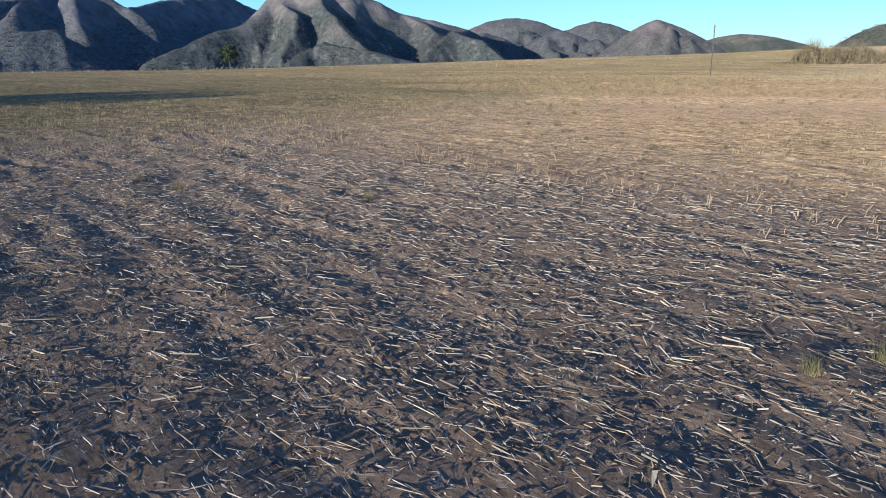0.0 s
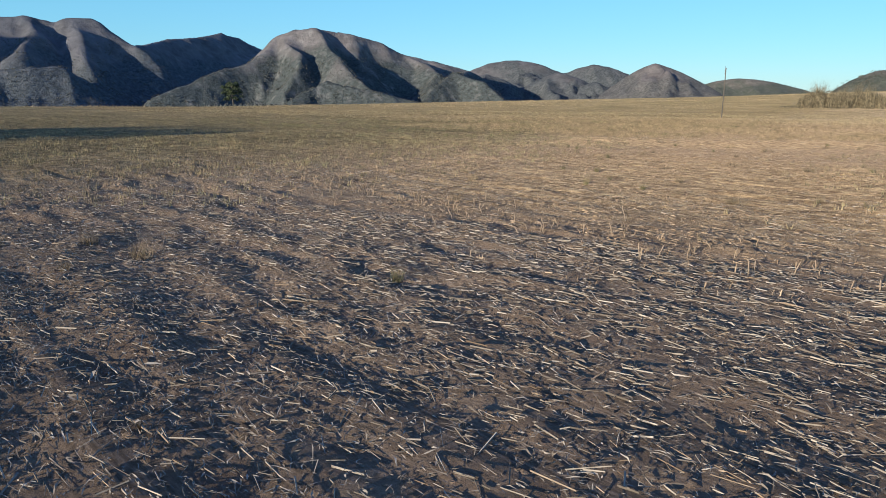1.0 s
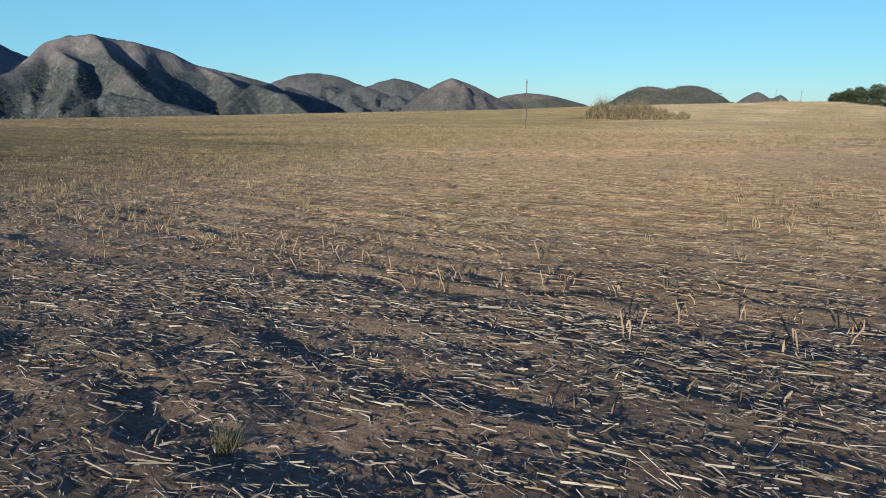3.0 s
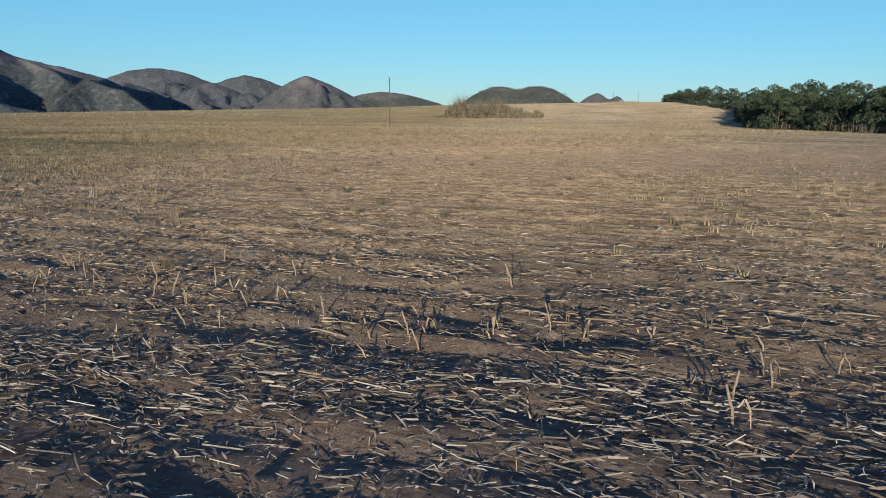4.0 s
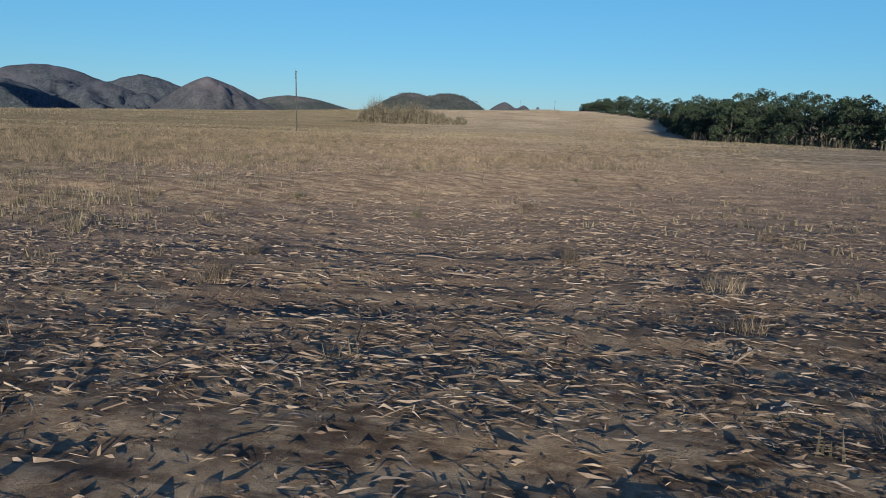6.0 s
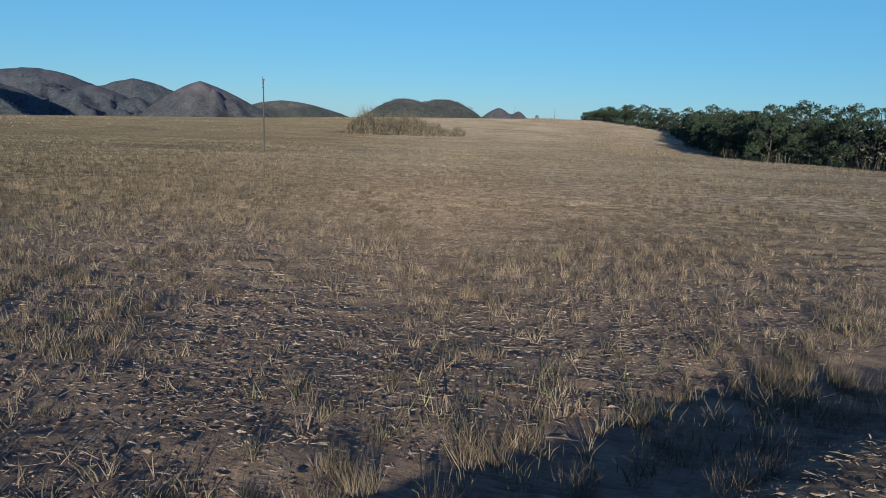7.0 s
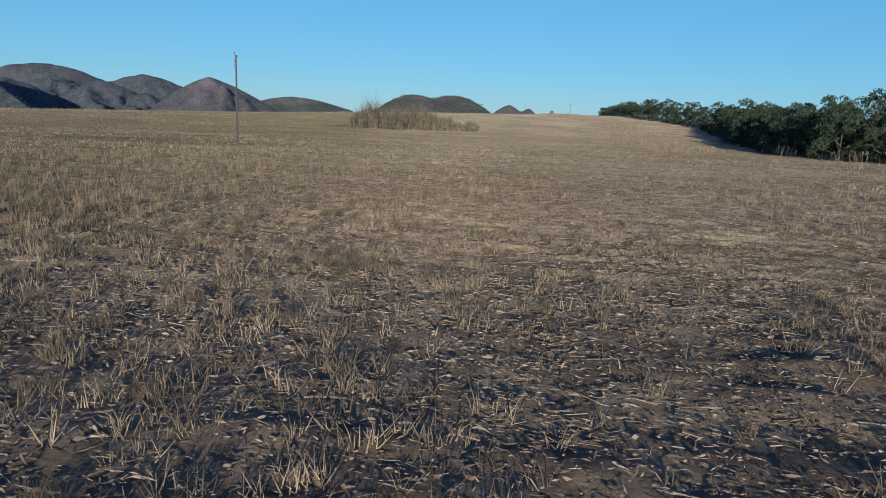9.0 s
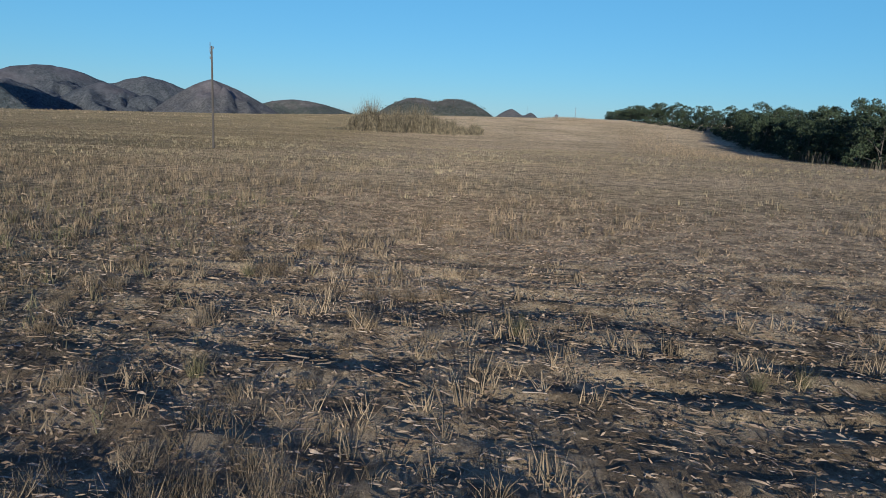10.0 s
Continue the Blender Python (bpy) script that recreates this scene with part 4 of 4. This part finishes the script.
# ---- short cut stubble all over the field ----
def short_stubble(name, count, u_range, w_range, seed):
    """Upright cut stems a hand high, standing in rows."""
    g = np.random.default_rng(seed)
    u, w = g.uniform(*u_range, count), g.uniform(*w_range, count)
    ct, st = math.cos(radians(ROW_TURN)), math.sin(radians(ROW_TURN))
    ru, rw = u * ct + w * st, w * ct - u * st
    ru = np.round(ru / 0.85) * 0.85 + 0.09 * g.normal(size=count)
    u, w = ru * ct - rw * st, ru * st + rw * ct
    x, y = xy(u, w)
    ok = (g.uniform(0, 1, count) < patchy(x, y, 4, 88) * (1 - 0.93 * smooth(16, 20, u) * smooth(58, 54, u) * smooth(-24, -17, w))) & (np.abs(y - berm_y(x) - 1.0) > 2.2)
    x, y = x[ok], y[ok]
    n = len(x)
    v, f = blades(x, y, on_ground(x, y) - 0.02, g.uniform(0.05, 0.19, n), g.uniform(0.006, 0.014, n), 0.7, g)
    return tagged(piece(name, mesh_np(name, v, f), STRAW), "short cut corn stubble standing in rows", "stubble", kind="stuff")


short_stubble("stubble", 12000, (13, 57), (-46, 4), 91)
short_stubble("stubble", 5000, (60, 120), (-42, 6), 92)


# ---- standing corn stubble along the old rows ----
def stubble_stalk(height, seed):
    g = random.Random(seed)
    base = new("corn_stubble_stalk")
    bm = bmesh.new()
    lean = (g.uniform(-0.1, 0.1), g.uniform(-0.1, 0.1))
    tube(bm, [(0, 0, -0.06), (lean[0] * 0.3, lean[1] * 0.3, height * 0.45), (lean[0] * 0.45, lean[1] * 0.45, height * 0.5), (lean[0], lean[1], height)],
         (0.0115, 0.0095, 0.012, 0.009), 7)
    part("stem", bm, STALK, base)
    bm = bmesh.new()
    a = g.uniform(0, 6.28)
    c, s2 = math.cos(a), math.sin(a)
    h0 = height * 0.5
    pts = [(0.015, h0), (0.07, h0 + 0.09), (0.14, h0 + 0.03), (0.18, h0 - 0.10)]
    rows = []
    for k, (d, z) in enumerate(pts):
        wd = (0.010, 0.013, 0.010, 0.003)[k]
        rows.append([bm.verts.new((d * c - q * wd * s2, d * s2 + q * wd * c, z)) for q in (-1, 1)])
    for r0, r1 in zip(rows, rows[1:]):
        bm.faces.new((r0[0], r0[1], r1[1], r1[0]))
    bmesh.ops.solidify(bm, geom=bm.faces[:], thickness=0.002)
    part("leaf", bm, STRAW, base)
    return tagged(base, "pale cut corn stalk standing in a stubble row", "corn stalk", "standing corn stubble")


def scatter(made, spots, g, sink=0.0):
    """The first spots take the built things, the others copies of them."""
    for k, (x, y, *size) in enumerate(spots):
        src = made[k % len(made)]
        m = pose(x, y, float(on_ground(x, y)) - sink, g.uniform(-9, 9), g.uniform(-9, 9), g.uniform(0, 360))
        sc = g.uniform(0.75, 1.2) * (size[0] if size else 1.0)
        if k < len(made):
            src.matrix_basis = m @ Matrix.Scale(sc, 4)
        else:
            copy_thing(src, m).scale = (sc,) * 3


g = random.Random(5)
spots = []
w = -24.0
while w < 2.0:
    u = 15.75 - 0.235 * (w + 5) + g.gauss(0, 0.35)
    spots.append(xy(u, w))
    if g.random() < 0.3:
        spots.append(xy(u + g.uniform(-0.9, 0.9), w))
    w += g.uniform(0.16, 0.75)
for _ in range(26):
    w = g.uniform(-22, 0)
    spots.append(xy(15.75 - 0.235 * (w + 5) + g.uniform(-2.5, 2.5), w))
for _ in range(22):
    spots.append(xy(g.uniform(40, 92), g.gauss(-16, 7)))
scatter([stubble_stalk(h, k) for k, h in enumerate((0.24, 0.30, 0.19, 0.26, 0.15))], spots, g)


# ---- long broken stalks that lie singly on the litter ----
def lying_stalk(length, seed):
    g = random.Random(seed)
    base = new("fallen_corn_stalk")
    bm = bmesh.new()
    bend = g.uniform(-0.05, 0.05)
    r = g.uniform(0.009, 0.0125)
    tube(bm, [(-length / 2, 0, 0.012), (-length * 0.18, bend, 0.03), (-length * 0.16, bend, 0.03), (length * 0.2, bend * 0.6, 0.028), (length / 2, -bend, 0.014)],
         (r, r * 0.85, r * 1.25, r * 0.85, r * 0.7), 7)
    part("stem", bm, STALK, base)
    bm = bmesh.new()
    rows = []
    for k in range(5):
        f = k / 4
        wd = (0.010, 0.020, 0.022, 0.014, 0.003)[k]
        cx, cy, cz = -length * 0.17 + f * length * 0.55, 0.02 + 0.10 * f * (1 if bend > 0 else -1), 0.035 + 0.05 * math.sin(math.pi * f)
        rows.append([bm.verts.new((cx, cy - wd, cz)), bm.verts.new((cx + 0.01, cy + wd, cz + 0.012 * (-1) ** k))])
    for r0, r1 in zip(rows, rows[1:]):
        bm.faces.new((r0[0], r0[1], r1[1], r1[0]))
    bmesh.ops.solidify(bm, geom=bm.faces[:], thickness=0.002)
    part("leaf", bm, PALESTRAW, base)
    return tagged(base, "long pale broken corn stalk lying on straw litter", "corn stalk", "fallen corn stalks")


fallen = [lying_stalk(length, 40 + k) for k, length in enumerate((0.42, 0.55, 0.68, 0.34, 0.48))]
for k in range(84):
    u = g.uniform(4, 24) if k % 5 < 2 else g.uniform(36, 95)
    x, y = xy(u, float(path_w(u)) + g.gauss(0, 4.5))
    m = pose(x, y, float(on_ground(x, y)) + 0.01, 0, g.uniform(-5, 5), -SUN_AZ - ROW_TURN + g.gauss(0, 22))
    if k < len(fallen):
        fallen[k].matrix_basis = m
    else:
        copy_thing(fallen[k % len(fallen)], m)


# ---- tufts that stand out singly ----
def grass_tuft(seed, material, count, radius, height, label, kind):
    v, f = bunch(2 * count, radius, height * 0.88, 0.0038, 0.7, seed, 1)
    return tagged(piece("grass_tuft", mesh_np("grass_tuft", v, f), material), label, "grass tuft", kind)


dry = [grass_tuft(100 + k, DRYGRASS, 70, 0.12 + 0.035 * k, 0.34 + 0.05 * (k % 3), "dry upright grass tuft among straw", "dry grass tufts") for k in range(5)]
fresh = [grass_tuft(120 + k, GREENGRASS, 60, 0.085, 0.36 + 0.06 * k, "yellow-green grass tuft among straw", "green grass tufts") for k in range(3)]
spots = []
while len(spots) < 118:
    u, w = g.uniform(59, 98), g.gauss(-18, 7)
    x, y = xy(u, w)
    if u > 84 and w > -15 and g.random() < 0.7:
        continue
    if float(patchy(x, y, 5, 52)) > g.uniform(0.25, 0.9) and y - float(berm_y(x)) > 2.5:
        spots.append((x, y))
spots += [xy(g.uniform(84.6, 90.5), g.uniform(-24, -16.8)) for _ in range(16)]
spots += [(-10.2, 17.6), (-7.6, 15.6), (-8.25, 17.75), (-6.8, 16.8), (7.4, 24.5), (7.6, 24.3), (15.0, 34.6), (15.4, 34.8)]
spots += [xy(g.uniform(18, 57), g.gauss(-11, 7)) for _ in range(30)]
for _ in range(78):
    x = g.uniform(13, 36)
    spots.append((x, float(berm_y(x)) + g.uniform(0.3, 3.6), g.uniform(1.0, 1.7)))
scatter(dry, spots, g, 0.02)
scatter(fresh, [(3.7, 6.0), (4.65, 6.35), (15.95, 47.8), (-1.85, 15.1)] + [xy(g.uniform(20, 95), g.gauss(-14, 6)) for _ in range(24)], g, 0.02)


# ---- masts and a hut far off on the rise ----
def mast(x, y, height):
    bm = bmesh.new()
    tube(bm, [(0, 0, -1), (0, 0, height * 0.6), (0, 0, height)], (0.22, 0.16, 0.06), 6)
    ob = new("mast")
    part("pole", bm, METAL, ob)
    bm = bmesh.new()
    tube(bm, [(-0.9, 0, height * 0.93), (0.9, 0, height * 0.93)], (0.08, 0.08), 6)
    part("crossarm", bm, METAL, ob)
    return tagged(place(ob, x, y), "thin grey mast on the far rise", "mast", "masts on the rise")


def beyond(az, dist):
    return 34 + dist * math.sin(radians(az)), 75 + dist * math.cos(radians(az))


mast(*beyond(45.6, 430), 7.0)
tower = new("radio_tower")
bm = bmesh.new()
for k in range(3):
    a = 2 * math.pi * k / 3
    tube(bm, [(1.6 * math.cos(a), 1.6 * math.sin(a), -8), (0.5 * math.cos(a), 0.5 * math.sin(a), 36)], (0.45, 0.3), 5)
part("frame", bm, METAL, tower)
bm = bmesh.new()
tube(bm, [(0, 0, 30), (0, 0, 46)], (0.5, 0.25), 6)
part("antenna", bm, METAL, tower)
tower.location = (4290 * math.sin(radians(41.35)), 4290 * math.cos(radians(41.35)), 66)
tagged(tower, "thin grey radio tower on a far mountain top", "tower")
hut = new("hut")
bm = bmesh.new()
bmesh.ops.create_cube(bm, size=1.0, matrix=Matrix.Translation((0, 0, 0.9)) @ Matrix.Diagonal((1.6, 1.6, 2.0, 1)))
bmesh.ops.bevel(bm, geom=bm.edges[:], offset=0.05, segments=1, affect='EDGES')
part("wall", bm, METAL, hut)
bm = bmesh.new()
bmesh.ops.create_cone(bm, cap_ends=True, segments=4, radius1=1.35, radius2=0.15, depth=0.6, matrix=Matrix.Translation((0, 0, 2.2)) @ Matrix.Rotation(radians(45), 4, 'Z'))
part("roof", bm, METAL, hut)
tagged(place(hut, *beyond(44.1, 425)), "small grey hut on the far rise of the field", "hut")
